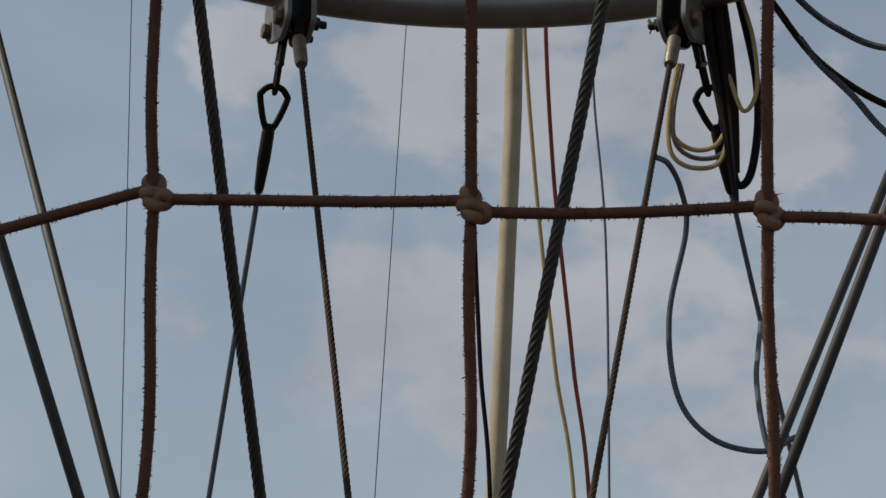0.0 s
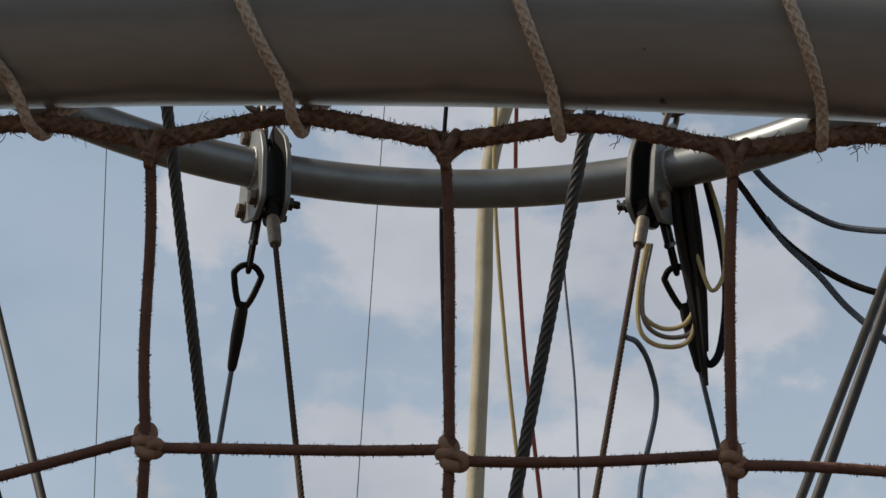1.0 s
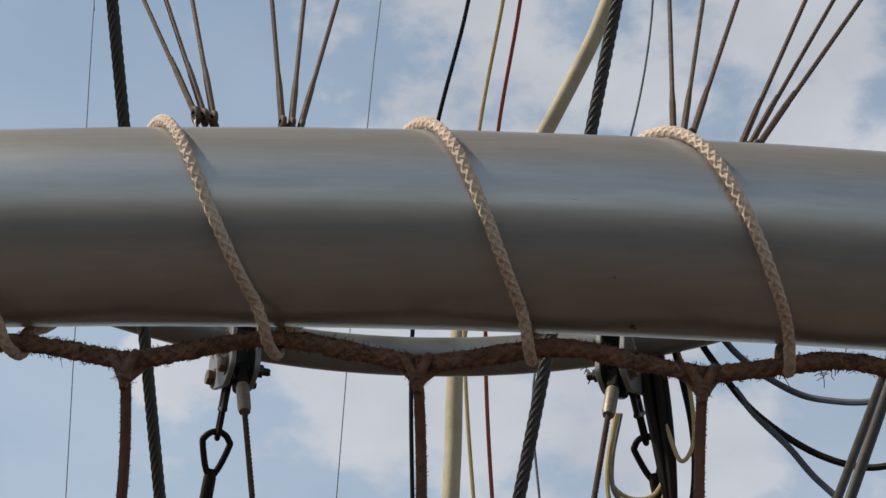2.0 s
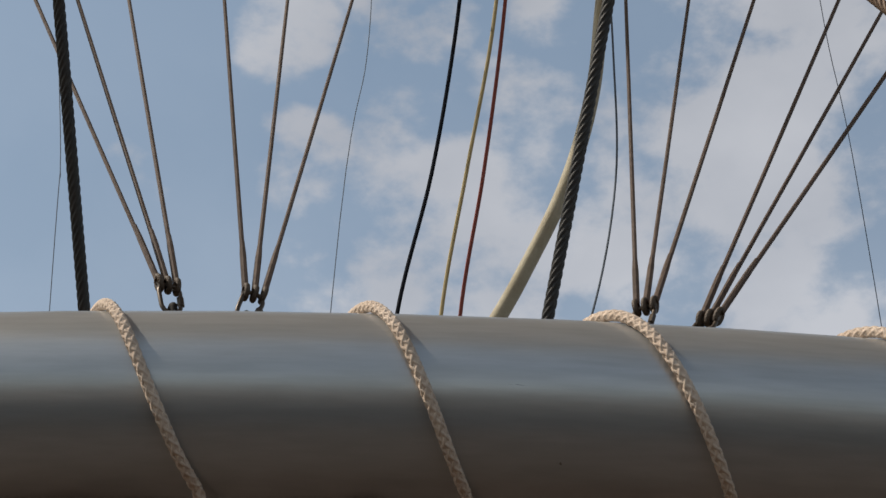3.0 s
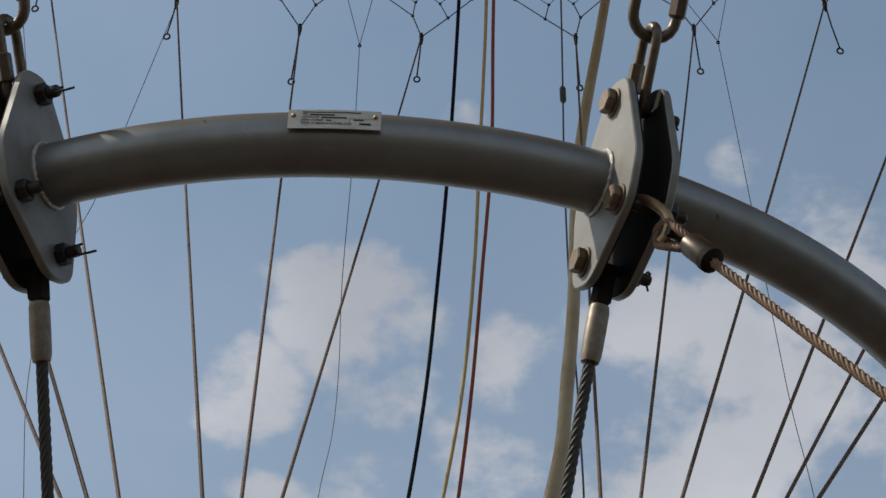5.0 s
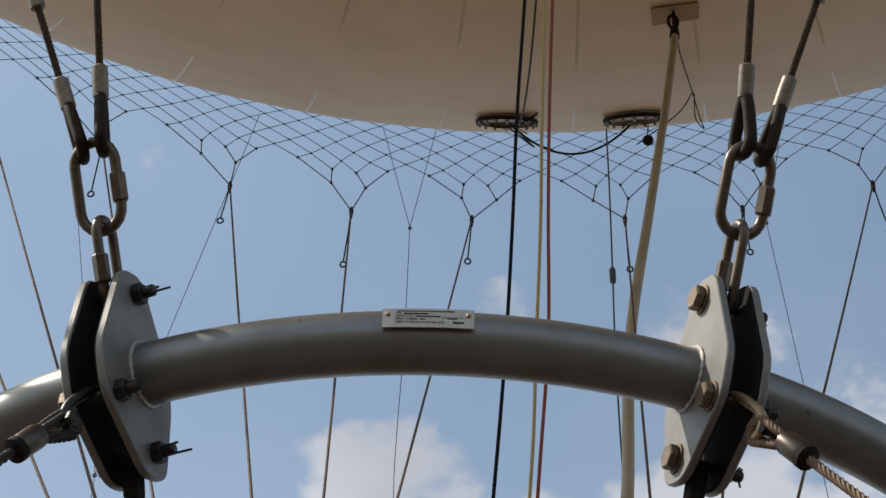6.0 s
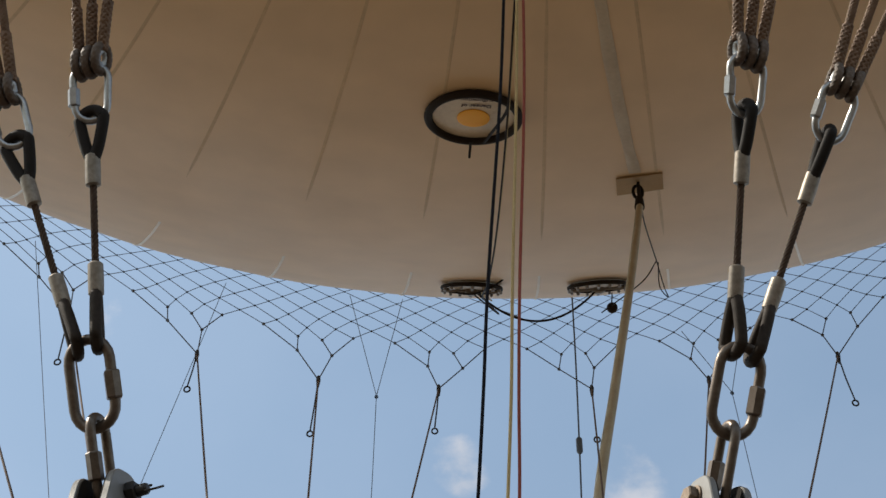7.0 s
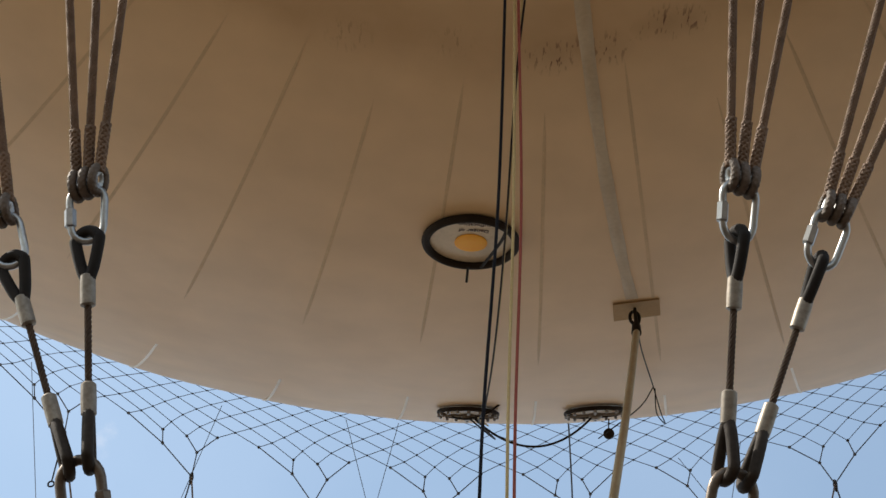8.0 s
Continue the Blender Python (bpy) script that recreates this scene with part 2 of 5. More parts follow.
M_PATCH = material("beige_patch", (0.42, 0.285, 0.14), (0.34, 0.22, 0.105), rough=0.85, scale=6, fine=60, bump=0.05)
M_TAPE = material("translucent_grey_tape", (0.56, 0.475, 0.345), (0.45, 0.36, 0.245), rough=0.6, scale=3, fine=40, amount=0.9, streak=(1, 1, 0.2), bump=0.05)
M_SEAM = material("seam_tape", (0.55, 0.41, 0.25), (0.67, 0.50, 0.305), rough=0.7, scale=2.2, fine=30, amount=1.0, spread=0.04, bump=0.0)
M_PALESEAM = material("pale_seam_tape", (0.92, 0.90, 0.85), (0.82, 0.78, 0.68), rough=0.6, scale=1.5, fine=30, amount=0.9, bump=0.0)
M_RUBBER = material("black_rubber_ring", (0.022, 0.017, 0.014), (0.045, 0.034, 0.027), rough=0.8, scale=12, fine=200, bump=0.2)
M_RUBBER.node_tree.nodes["Principled BSDF"].inputs["Specular IOR Level"].default_value = 0.2
M_ORANGE = material("orange_disc", (1.0, 0.50, 0.035), (0.95, 0.44, 0.03), rough=0.6, scale=8, fine=60, bump=0.02)
M_CLEAR = material("milky_window", (0.66, 0.58, 0.46), (0.6, 0.52, 0.4), rough=0.3, scale=3, fine=40, bump=0.02)
M_PRINT = material("dark_red_print", (0.045, 0.014, 0.012), rough=0.7, scale=40, fine=400, bump=0.0)
M_LABEL = material("etched_aluminium_label", (0.60, 0.565, 0.50), (0.46, 0.41, 0.34), rough=0.45, metal=0.3, scale=60, fine=500, amount=0.7, bump=0.05)
M_INK = material("black_print", (0.03, 0.03, 0.03), rough=0.7, scale=40, fine=400, bump=0.0)
M_BRASS = material("copper_shackle", (0.40, 0.28, 0.165), (0.2, 0.125, 0.075), rough=0.45, metal=0.6, scale=70, fine=600, amount=0.7, bump=0.2)


def ground_material():
    m = material("red_soil_and_grass", (0.097, 0.054, 0.026), (0.037, 0.037, 0.0145), rough=0.95, scale=0.07, fine=3.0, amount=0.8, bump=0.6, bump_size=0.05)
    return m


# patches of mildew round the foot of the envelope: direction from its centre, width, strength
MILDEW = (
    ((0.0154, 0.2950, -0.955), 0.012, 1.0), ((0.0060, 0.2960, -0.955), 0.008, 0.7), ((0.0250, 0.2900, -0.957), 0.009, 0.7),
    ((0.0430, 0.2895, -0.956), 0.011, 0.9), ((0.0700, 0.2735, -0.959), 0.011, 1.0), ((0.0806, 0.2720, -0.959), 0.009, 1.0),
    ((0.0600, 0.2780, -0.959), 0.007, 0.6), ((-0.0855, 0.2846, -0.955), 0.012, 0.35), ((-0.035, 0.287, -0.957), 0.010, 0.35),
    ((-0.28, 0.06, -0.956), 0.03, 0.8), ((0.26, 0.13, -0.957), 0.03, 0.7), ((0.1, -0.28, -0.955), 0.03, 0.8), ((-0.14, -0.26, -0.955), 0.025, 0.7),
)


def envelope_material():
    """Off-white balloon cloth: mottled, with a brown tide of dirt and mildew round the foot of the envelope."""
    m = material("balloon_cloth", (0.725, 0.540, 0.330), (0.65, 0.468, 0.272), rough=0.55, scale=0.35, fine=2.2, amount=0.6, spread=0.0, bump=0.0)
    nt = m.node_tree
    n, l = nt.nodes, nt.links
    b = n["Principled BSDF"]
    base = b.inputs["Base Color"].links[0].from_socket
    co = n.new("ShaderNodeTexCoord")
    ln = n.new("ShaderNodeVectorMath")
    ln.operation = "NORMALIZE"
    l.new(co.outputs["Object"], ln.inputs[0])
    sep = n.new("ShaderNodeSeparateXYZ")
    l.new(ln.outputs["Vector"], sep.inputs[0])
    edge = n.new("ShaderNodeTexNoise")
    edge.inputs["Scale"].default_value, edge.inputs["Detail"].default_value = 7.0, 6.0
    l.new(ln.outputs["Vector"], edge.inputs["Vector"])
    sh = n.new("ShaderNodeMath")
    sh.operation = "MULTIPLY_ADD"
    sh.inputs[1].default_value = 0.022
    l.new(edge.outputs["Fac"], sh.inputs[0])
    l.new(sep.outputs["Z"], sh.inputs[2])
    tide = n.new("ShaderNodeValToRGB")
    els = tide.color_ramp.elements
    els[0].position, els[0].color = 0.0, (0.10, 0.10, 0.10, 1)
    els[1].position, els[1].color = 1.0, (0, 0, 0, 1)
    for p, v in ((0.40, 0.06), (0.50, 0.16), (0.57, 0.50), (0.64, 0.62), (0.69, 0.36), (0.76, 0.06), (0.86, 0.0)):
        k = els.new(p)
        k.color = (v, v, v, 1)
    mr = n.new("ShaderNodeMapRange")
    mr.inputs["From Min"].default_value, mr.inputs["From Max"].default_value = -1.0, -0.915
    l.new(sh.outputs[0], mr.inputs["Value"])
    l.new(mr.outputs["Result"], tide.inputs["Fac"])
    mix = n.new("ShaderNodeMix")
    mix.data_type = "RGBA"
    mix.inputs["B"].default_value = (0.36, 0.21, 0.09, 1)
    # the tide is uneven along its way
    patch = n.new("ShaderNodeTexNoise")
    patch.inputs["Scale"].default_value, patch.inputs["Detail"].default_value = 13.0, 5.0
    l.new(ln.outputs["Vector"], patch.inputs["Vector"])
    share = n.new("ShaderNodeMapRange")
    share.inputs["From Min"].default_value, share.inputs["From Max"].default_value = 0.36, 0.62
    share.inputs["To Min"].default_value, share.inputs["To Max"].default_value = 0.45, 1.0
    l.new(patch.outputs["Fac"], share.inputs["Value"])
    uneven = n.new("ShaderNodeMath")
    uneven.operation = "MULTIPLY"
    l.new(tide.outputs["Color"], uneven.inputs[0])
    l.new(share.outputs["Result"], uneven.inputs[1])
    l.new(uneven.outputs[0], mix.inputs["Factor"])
    l.new(base, mix.inputs["A"])
    # specks of mildew drawn out down the cloth
    sp = n.new("ShaderNodeTexNoise")
    sp.inputs["Scale"].default_value, sp.inputs["Detail"].default_value, sp.inputs["Roughness"].default_value = 400.0, 2.0, 0.55
    mp = n.new("ShaderNodeMapping")
    mp.inputs["Scale"].default_value = (1.3, 0.24, 0.7)
    l.new(ln.outputs["Vector"], mp.inputs["Vector"])
    l.new(mp.outputs["Vector"], sp.inputs["Vector"])
    th = n.new("ShaderNodeMapRange")
    th.inputs["From Min"].default_value, th.inputs["From Max"].default_value = 0.57, 0.63
    th.inputs["To Min"].default_value = 0.20
    l.new(sp.outputs["Fac"], th.inputs["Value"])
    blotch = None
    for way, wide, weight in MILDEW:
        dist = n.new("ShaderNodeVectorMath")
        dist.operation = "DISTANCE"
        l.new(ln.outputs["Vector"], dist.inputs[0])
        dist.inputs[1].default_value = Vector(way).normalized()
        fall = n.new("ShaderNodeMapRange")
        fall.inputs["From Min"].default_value, fall.inputs["From Max"].default_value = wide * 1.25, wide * 0.2
        fall.inputs["To Max"].default_value = weight
        l.new(dist.outputs["Value"], fall.inputs["Value"])
        if blotch is None:
            blotch = fall.outputs["Result"]
        else:
            mx = n.new("ShaderNodeMath")
            mx.operation = "MAXIMUM"
            l.new(blotch, mx.inputs[0])
            l.new(fall.outputs["Result"], mx.inputs[1])
            blotch = mx.outputs[0]
    m2 = n.new("ShaderNodeMath")
    m2.operation = "MULTIPLY"
    l.new(th.outputs["Result"], m2.inputs[0])
    l.new(blotch, m2.inputs[1])
    mix2 = n.new("ShaderNodeMix")
    mix2.data_type = "RGBA"
    mix2.inputs["B"].default_value = (0.13, 0.052, 0.017, 1)
    l.new(m2.outputs[0], mix2.inputs["Factor"])
    l.new(mix.outputs["Result"], mix2.inputs["A"])
    l.new(mix2.outputs["Result"], b.inputs["Base Color"])
    return m


# colours of the unseen deck and wall, set by what the rail reflects
M_UNSEENDECK = material("unseen_brown_deck", (0.056, 0.037, 0.026), (0.035, 0.024, 0.017), rough=0.8, scale=3, fine=60, bump=0.3)
M_UNSEENWALL = material("unseen_dark_wall", (0.026, 0.028, 0.032), (0.016, 0.017, 0.019), rough=0.8, scale=3, fine=60, bump=0.3)
M_GROUND = ground_material()
M_CLOTH = envelope_material()


# ---- building blocks ----
class Geo:
    """Collects vertices and faces for one mesh."""

    def __init__(self):
        self.v, self.f, self.n = [], [], 0

    def add(self, verts, faces):
        verts = np.asarray(verts, float)
        self.v.append(verts)
        self.f += [tuple(i + self.n for i in f) for f in faces]
        self.n += len(verts)

    def tube(self, pts, r, sides=8, closed=False, flat=1.0, phase=0.0):
        """A tube along a line of points; r is one radius or one for each point."""
        p = np.asarray(pts, float)
        k = len(p)
        r = np.full(k, r) if np.isscalar(r) else np.asarray(r, float)
        t = np.roll(p, -1, 0) - np.roll(p, 1, 0) if closed else np.gradient(p, axis=0)
        t /= np.linalg.norm(t, axis=1)[:, None] + 1e-12
        ref = np.array([0.0, 0.0, 1.0]) if abs(t[0][2]) < 0.9 else np.array([1.0, 0.0, 0.0])
        a = np.cross(t[0], ref)
        a /= np.linalg.norm(a)
        A = np.zeros((k, 3))
        for i in range(k):
            a = a - t[i] * (a @ t[i])
            a /= np.linalg.norm(a) + 1e-12
            A[i] = a
        B = np.cross(t, A)
        th = np.arange(sides) * 2 * math.pi / sides + phase
        v = p[:, None, :] + r[:, None, None] * (A[:, None, :] * np.cos(th)[None, :, None] + flat * B[:, None, :] * np.sin(th)[None, :, None])
        f = []
        for i in range(k if closed else k - 1):
            j = (i + 1) % k
            for s in range(sides):
                q = (s + 1) % sides
                f.append((i * sides + s, i * sides + q, j * sides + q, j * sides + s))
        if not closed:
            f.append(tuple(range(sides))[::-1])
            f.append(tuple((k - 1) * sides + s for s in range(sides)))
        self.add(v.reshape(-1, 3), f)
        return self

    def strands(self, pts, r, count, pitch, sides=24, step=20, cross=False, depth=0.2):
        """A laid wire or a braided rope as one skin: its strands stand out as ridges wound round a line."""
        p = np.asarray(pts, float)
        d = np.concatenate([[0], np.cumsum(np.linalg.norm(np.diff(p, axis=0), axis=1))])
        k = max(8, int(d[-1] / pitch * step))
        u = np.linspace(0, d[-1], k)
        c = np.stack([np.interp(u, d, p[:, i]) for i in range(3)], 1)
        t = np.gradient(c, axis=0)
        t /= np.linalg.norm(t, axis=1)[:, None] + 1e-12
        ref = np.array([0.0, 0.0, 1.0]) if abs(t[0][2]) < 0.9 else np.array([1.0, 0.0, 0.0])
        a = np.cross(t[0], ref)
        A = np.zeros((k, 3))
        for i in range(k):
            a = a - t[i] * (a @ t[i])
            a /= np.linalg.norm(a) + 1e-12
            A[i] = a
        B = np.cross(t, A)
        th = np.arange(sides) * 2 * math.pi / sides
        turn = (2 * math.pi * u / pitch)[:, None]
        if cross:
            h = count // 2
            one, two = np.cos(h * (th[None, :] - turn) / 1.0), np.cos(h * (th[None, :] + turn) / 1.0)
            over = np.cos(h * th)[None, :] * np.cos(h * turn)
            up, down = np.abs(one) ** 0.8, np.abs(two) ** 0.8
            ridge = np.where(over > 0, up, down) * np.clip(np.abs(over) * 3.0, 0.25, 1.0) ** 0.5
            q = r * (1 - depth + depth * ridge)
        else:
            ridge = np.abs(np.sin(count * (th[None, :] - turn) / 2))
            q = r * (1 - depth + depth * ridge ** 0.8)
        v = c[:, None, :] + q[:, :, None] * (A[:, None, :] * np.cos(th)[None, :, None] + B[:, None, :] * np.sin(th)[None, :, None])
        f = []
        for i in range(k - 1):
            for s in range(sides):
                w = (s + 1) % sides
                f.append((i * sides + s, i * sides + w, (i + 1) * sides + w, (i + 1) * sides + s))
        f.append(tuple(range(sides))[::-1])
        f.append(tuple((k - 1) * sides + s for s in range(sides)))
        self.add(v.reshape(-1, 3), f)
        return self

    def braid(self, pts, r, pitch, pairs=5, step=24, sides=5, thick=0.30, wave=0.10, lumps=0.0):
        """A braided rope: strands wound both ways round a line, each going over and under those that it meets."""
        p = np.asarray(pts, float)
        d = np.concatenate([[0], np.cumsum(np.linalg.norm(np.diff(p, axis=0), axis=1))])
        k = max(8, int(d[-1] / pitch * step))
        u = np.linspace(0, d[-1], k)
        c = np.stack([np.interp(u, d, p[:, i]) for i in range(3)], 1)
        for _ in range(4):
            c[1:-1] = 0.25 * c[:-2] + 0.5 * c[1:-1] + 0.25 * c[2:]
        t = np.gradient(c, axis=0)
        t /= np.linalg.norm(t, axis=1)[:, None] + 1e-12
        a = np.cross(t[0], (0.0, 0.0, 1.0) if abs(t[0][2]) < 0.9 else (1.0, 0.0, 0.0))
        A = np.zeros((k, 3))
        for i in range(k):
            a = a - t[i] * (a @ t[i])
            a /= np.linalg.norm(a) + 1e-12
            A[i] = a
        B = np.cross(t, A)
        w = 2 * math.pi * u / pitch
        r = r * np.array([1 + lumps * (noise.noise(Vector((q * 90, 3.7, 0))) + noise.noise(Vector((q * 310, 1.3, 0)))) for q in u])
        self.tube(c, r * 0.78, 8)
        for way in (1, -1):
            for i in range(pairs):
                th = 2 * math.pi * i / pairs + way * w
                rad = r * (0.95 - thick + way * wave * np.cos(pairs * w))
                self.tube(c + rad[:, None] * (A * np.cos(th)[:, None] + B * np.sin(th)[:, None]), r * thick, sides)
        return self

    def prism(self, outline, half, bevel=0.0, m=None):
        """A plate: an outline in x, z with the thickness along y, its edges chamfered."""
        o = np.asarray(outline, float)
        c = o.mean(0)
        k = len(o)
        inner = c + (o - c) * (1 - bevel / np.maximum(np.linalg.norm(o - c, axis=1), 1e-6))[:, None]
        rings = [(inner, -half), (o, -half + bevel), (o, half - bevel), (inner, half)] if bevel else [(o, -half), (o, half)]
        v = np.concatenate([np.stack([q[:, 0], np.full(k, y), q[:, 1]], 1) for q, y in rings])
        f = [tuple(range(k)), tuple((len(rings) - 1) * k + i for i in range(k))[::-1]]
        for g in range(len(rings) - 1):
            for i in range(k):
                j = (i + 1) % k
                f.append((g * k + j, g * k + i, (g + 1) * k + i, (g + 1) * k + j))
        if m is not None:
            v = np.array([m @ Vector(q) for q in v])
        self.add(v, f)
        return self

    def lathe(self, profile, sides=16, m=None):
        """A turned body from (radius, height) pairs about z."""
        th = np.arange(sides) * 2 * math.pi / sides
        v, f = [], []
        for r, z in profile:
            v += [(r * math.cos(q), r * math.sin(q), z) for q in th]
        for g in range(len(profile) - 1):
            for i in range(sides):
                j = (i + 1) % sides
                f.append((g * sides + i, g * sides + j, (g + 1) * sides + j, (g + 1) * sides + i))
        f.append(tuple(range(sides))[::-1])
        f.append(tuple((len(profile) - 1) * sides + i for i in range(sides)))
        if m is not None:
            v = [m @ Vector(q) for q in v]
        self.add(v, f)
        return self

    def mesh(self, name, mat, smooth=True, angle=40):
        me = bpy.data.meshes.new(name)
        me.from_pydata(np.concatenate(self.v).tolist(), [], self.f)
        me.polygons.foreach_set("use_smooth", [smooth] * len(me.polygons))
        me.update()
        if smooth and angle:
            me.set_sharp_from_angle(angle=radians(angle))
        me.materials.append(mat)
        return me


def thing(name, label, category, at=(0, 0, 0), group="", kind=""):
    ob = new(name)
    ob.location = at
    ob.empty_display_size = 0.05
    return tagged(ob, label, category, group, kind)


def part(name, mesh, parent, m=None, label=""):
    """One mesh object under a thing or a part; m is its place in the world."""
    ob = new(name, mesh)
    ob.parent = parent
    ob.matrix_parent_inverse = Matrix.Translation(parent.matrix_world.translation).inverted() if parent.type == "EMPTY" else Matrix.Identity(4)
    if parent.type == "EMPTY":
        ob.matrix_parent_inverse = Matrix.Translation(parent.location).inverted()
    ob.matrix_basis = m if m is not None else Matrix.Identity(4)
    return tagged(ob, label)


def single(name, mesh, label, category, group="", kind=""):
    return tagged(new(name, mesh), label, category, group, kind)


def frame_of(at, z_way, x_hint):
    """A place whose z points along z_way, its x as near to x_hint as can be."""
    z = Vector(z_way).normalized()
    x = Vector(x_hint) - z * Vector(x_hint).dot(z)
    x.normalize()
    y = z.cross(x)
    m = Matrix((x, y, z)).transposed().to_4x4()
    m.translation = at
    return m


def arc(c, r, a0, a1, k):
    return [(c[0] + r * math.cos(a0 + (a1 - a0) * i / k), c[1] + r * math.sin(a0 + (a1 - a0) * i / k)) for i in range(k + 1)]


def smooth_line(pts, k=10):
    """A Catmull-Rom curve through some points."""
    p = np.asarray(pts, float)
    p = np.concatenate([[2 * p[0] - p[1]], p, [2 * p[-1] - p[-2]]])
    out = []
    for i in range(1, len(p) - 2):
        for s in range(k):
            t = s / k
            a, b, c, d = p[i - 1], p[i], p[i + 1], p[i + 2]
            out.append(0.5 * (2 * b + (c - a) * t + (2 * a - 5 * b + 4 * c - d) * t * t + (3 * b - a - 3 * c + d) * t ** 3))
    out.append(p[-2])
    return np.array(out)


def polar(az, r, z):
    """A point about the ring's axis: azimuth in degrees from +y towards +x."""
    q = radians(az)
    return Vector((r * math.sin(q), r * math.cos(q), z))


# ---- the place in numbers ----
RING_R, RING_Z, TUBE = 1.15, 3.42, 0.0453
BALLOON, BALLOON_R = Vector((0.428, -1.375, 21.17)), 10.692
FOOT_R, FOOT_Z = 5.473, 9.878
RAIL_R, RAIL_Z, RAIL_TUBE = 2.257, 1.812, 0.0453
RAIL_AT = Vector((0.10, 0.0, 0.0))
COLUMNS, COLUMN_AT = 112, 178.4


# some feet of the net hang off the even spacing: degrees round the axis, metres up
FOOT_OFF = {42: (1.14, 0.0), 43: (0.53, 0.0), 44: (0.10, 0.01), 45: (0.13, 0.012), 46: (-0.28, 0.01), 47: (-0.80, 0.055), 0: (0.57, 0.065), 1: (-0.18, 0.05), 2: (-0.24, 0.045), 3: (-0.2, 0.04), 4: (-1.0, 0.0)}


def foot(k):
    turn, rise = FOOT_OFF.get(k, (0.0, 0.0))
    q = radians((k + 0.5) * 7.5 + turn)
    return Vector((BALLOON.x + FOOT_R * math.sin(q), BALLOON.y + FOOT_R * math.cos(q), FOOT_Z + rise))


# ---- ground ----
def make_ground():
    g = Geo()
    k = 64
    rings = [0.0, 6, 14, 30, 80, 250, 900, 3000]
    v, f = [(0, 0, 0)], []
    for r in rings[1:]:
        v += [(r * math.cos(2 * math.pi * i / k), r * math.sin(2 * math.pi * i / k), 0) for i in range(k)]
    f += [(0, 1 + i, 1 + (i + 1) % k) for i in range(k)]
    for n in range(len(rings) - 2):
        a, b = 1 + n * k, 1 + (n + 1) * k
        f += [(a + i, b + i, b + (i + 1) % k, a + (i + 1) % k) for i in range(k)]
    g.add(v, f)
    single("ground", g.mesh("ground", M_GROUND, smooth=False), "red-brown soil and worn grass under the balloon", "ground", kind="structure")


make_ground()


def make_unseen_deck():
    """An unseen deck round the well and its wall, added to block ground light and shape the rail's reflections."""
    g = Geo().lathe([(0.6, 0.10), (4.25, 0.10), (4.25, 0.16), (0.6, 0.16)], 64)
    single("floor", g.mesh("floor", M_UNSEENDECK, smooth=False), "unseen brown deck, added to dim the light from below", "floor", kind="structure")
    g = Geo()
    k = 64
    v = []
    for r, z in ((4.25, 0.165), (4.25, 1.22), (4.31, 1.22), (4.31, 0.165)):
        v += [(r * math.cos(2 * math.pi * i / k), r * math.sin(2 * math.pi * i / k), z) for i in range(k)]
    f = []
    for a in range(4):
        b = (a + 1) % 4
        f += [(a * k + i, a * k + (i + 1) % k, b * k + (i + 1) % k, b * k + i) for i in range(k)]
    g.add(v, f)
    single("wall_parapet", g.mesh("wall_parapet", M_UNSEENWALL, smooth=False), "unseen dark wall round the deck, added to block light", "wall", kind="structure")


make_unseen_deck()


# ---- the rail of the gondola's well with its net ----
def rail_point(col, psi, r):
    """A point beside the rail: col counts net columns along it, psi turns round its section (0 below, 90 towards the camera's side, 180 above)."""
    q = COLUMN_AT - 360.0 / COLUMNS * col
    return RAIL_AT + polar(q, RAIL_R + r * math.sin(radians(psi)), RAIL_Z - r * math.cos(radians(psi)))


rng = random.Random(4)
KNOT_SHIFT = {(-1, 0): -0.045, (0, 0): -0.01, (1, 0): -0.008, (0, 1): 0.03, (-1, 1): -0.03, (1, 1): 0.005, (-1, 2): -0.062, (0, 2): 0.03, (1, 2): 0.054}
JIT = [rng.uniform(-0.05, 0.05) for _ in range(COLUMNS + 4)]


def make_rail():
    ob = thing("gondola_rail", "grey painted tubular steel rail ring above the net", "rail", (0, 0, 0))
    g = Geo()
    g.tube([RAIL_AT + polar(i * 360 / 192, RAIL_R, RAIL_Z) for i in range(192)], RAIL_TUBE, 40, closed=True)
    part("rail_tube", g.mesh("rail_tube", M_RAIL), ob)


LACE_PITCH = 0.915


def lace_line(k):
    """The lacing's turn k: up the near side from below the edge rope, over the rail, down behind to the next."""
    s, pts = 0.0028, []
    j, j2 = JIT[k % COLUMNS], JIT[(k - 1) % COLUMNS]
    base, end = 0.345 + k * LACE_PITCH + j * 0.3, 0.345 + (k - 1) * LACE_PITCH + j2 * 0.3
    top = base - 0.425 - (0.06 if k > 0 else 0.04 if k < 0 else 0) + j * 0.4
    for i in range(15):
        u = i / 14
        psi = 18 + u * 162
        pts.append(rail_point(base + (top - base) * (u ** 1.05), psi, RAIL_TUBE + s))
    for i in range(1, 12):
        u = i / 11
        pts.append(rail_point(top + (end + 0.05 - top) * u, 180 + u * 150, RAIL_TUBE + s))
    pts.append(rail_point(end + 0.055, 332, RAIL_TUBE + 0.009))
    pts.append(rail_point(end + 0.055, 345, RAIL_TUBE + 0.0138))
    pts.append(rail_point(end + 0.04, 357, RAIL_TUBE + 0.0130))
    pts.append(rail_point(end + 0.02, 9, RAIL_TUBE + 0.0065))
    pts.append(rail_point(end, 18, RAIL_TUBE + s))
    return smooth_line([tuple(p) for p in pts], 4)


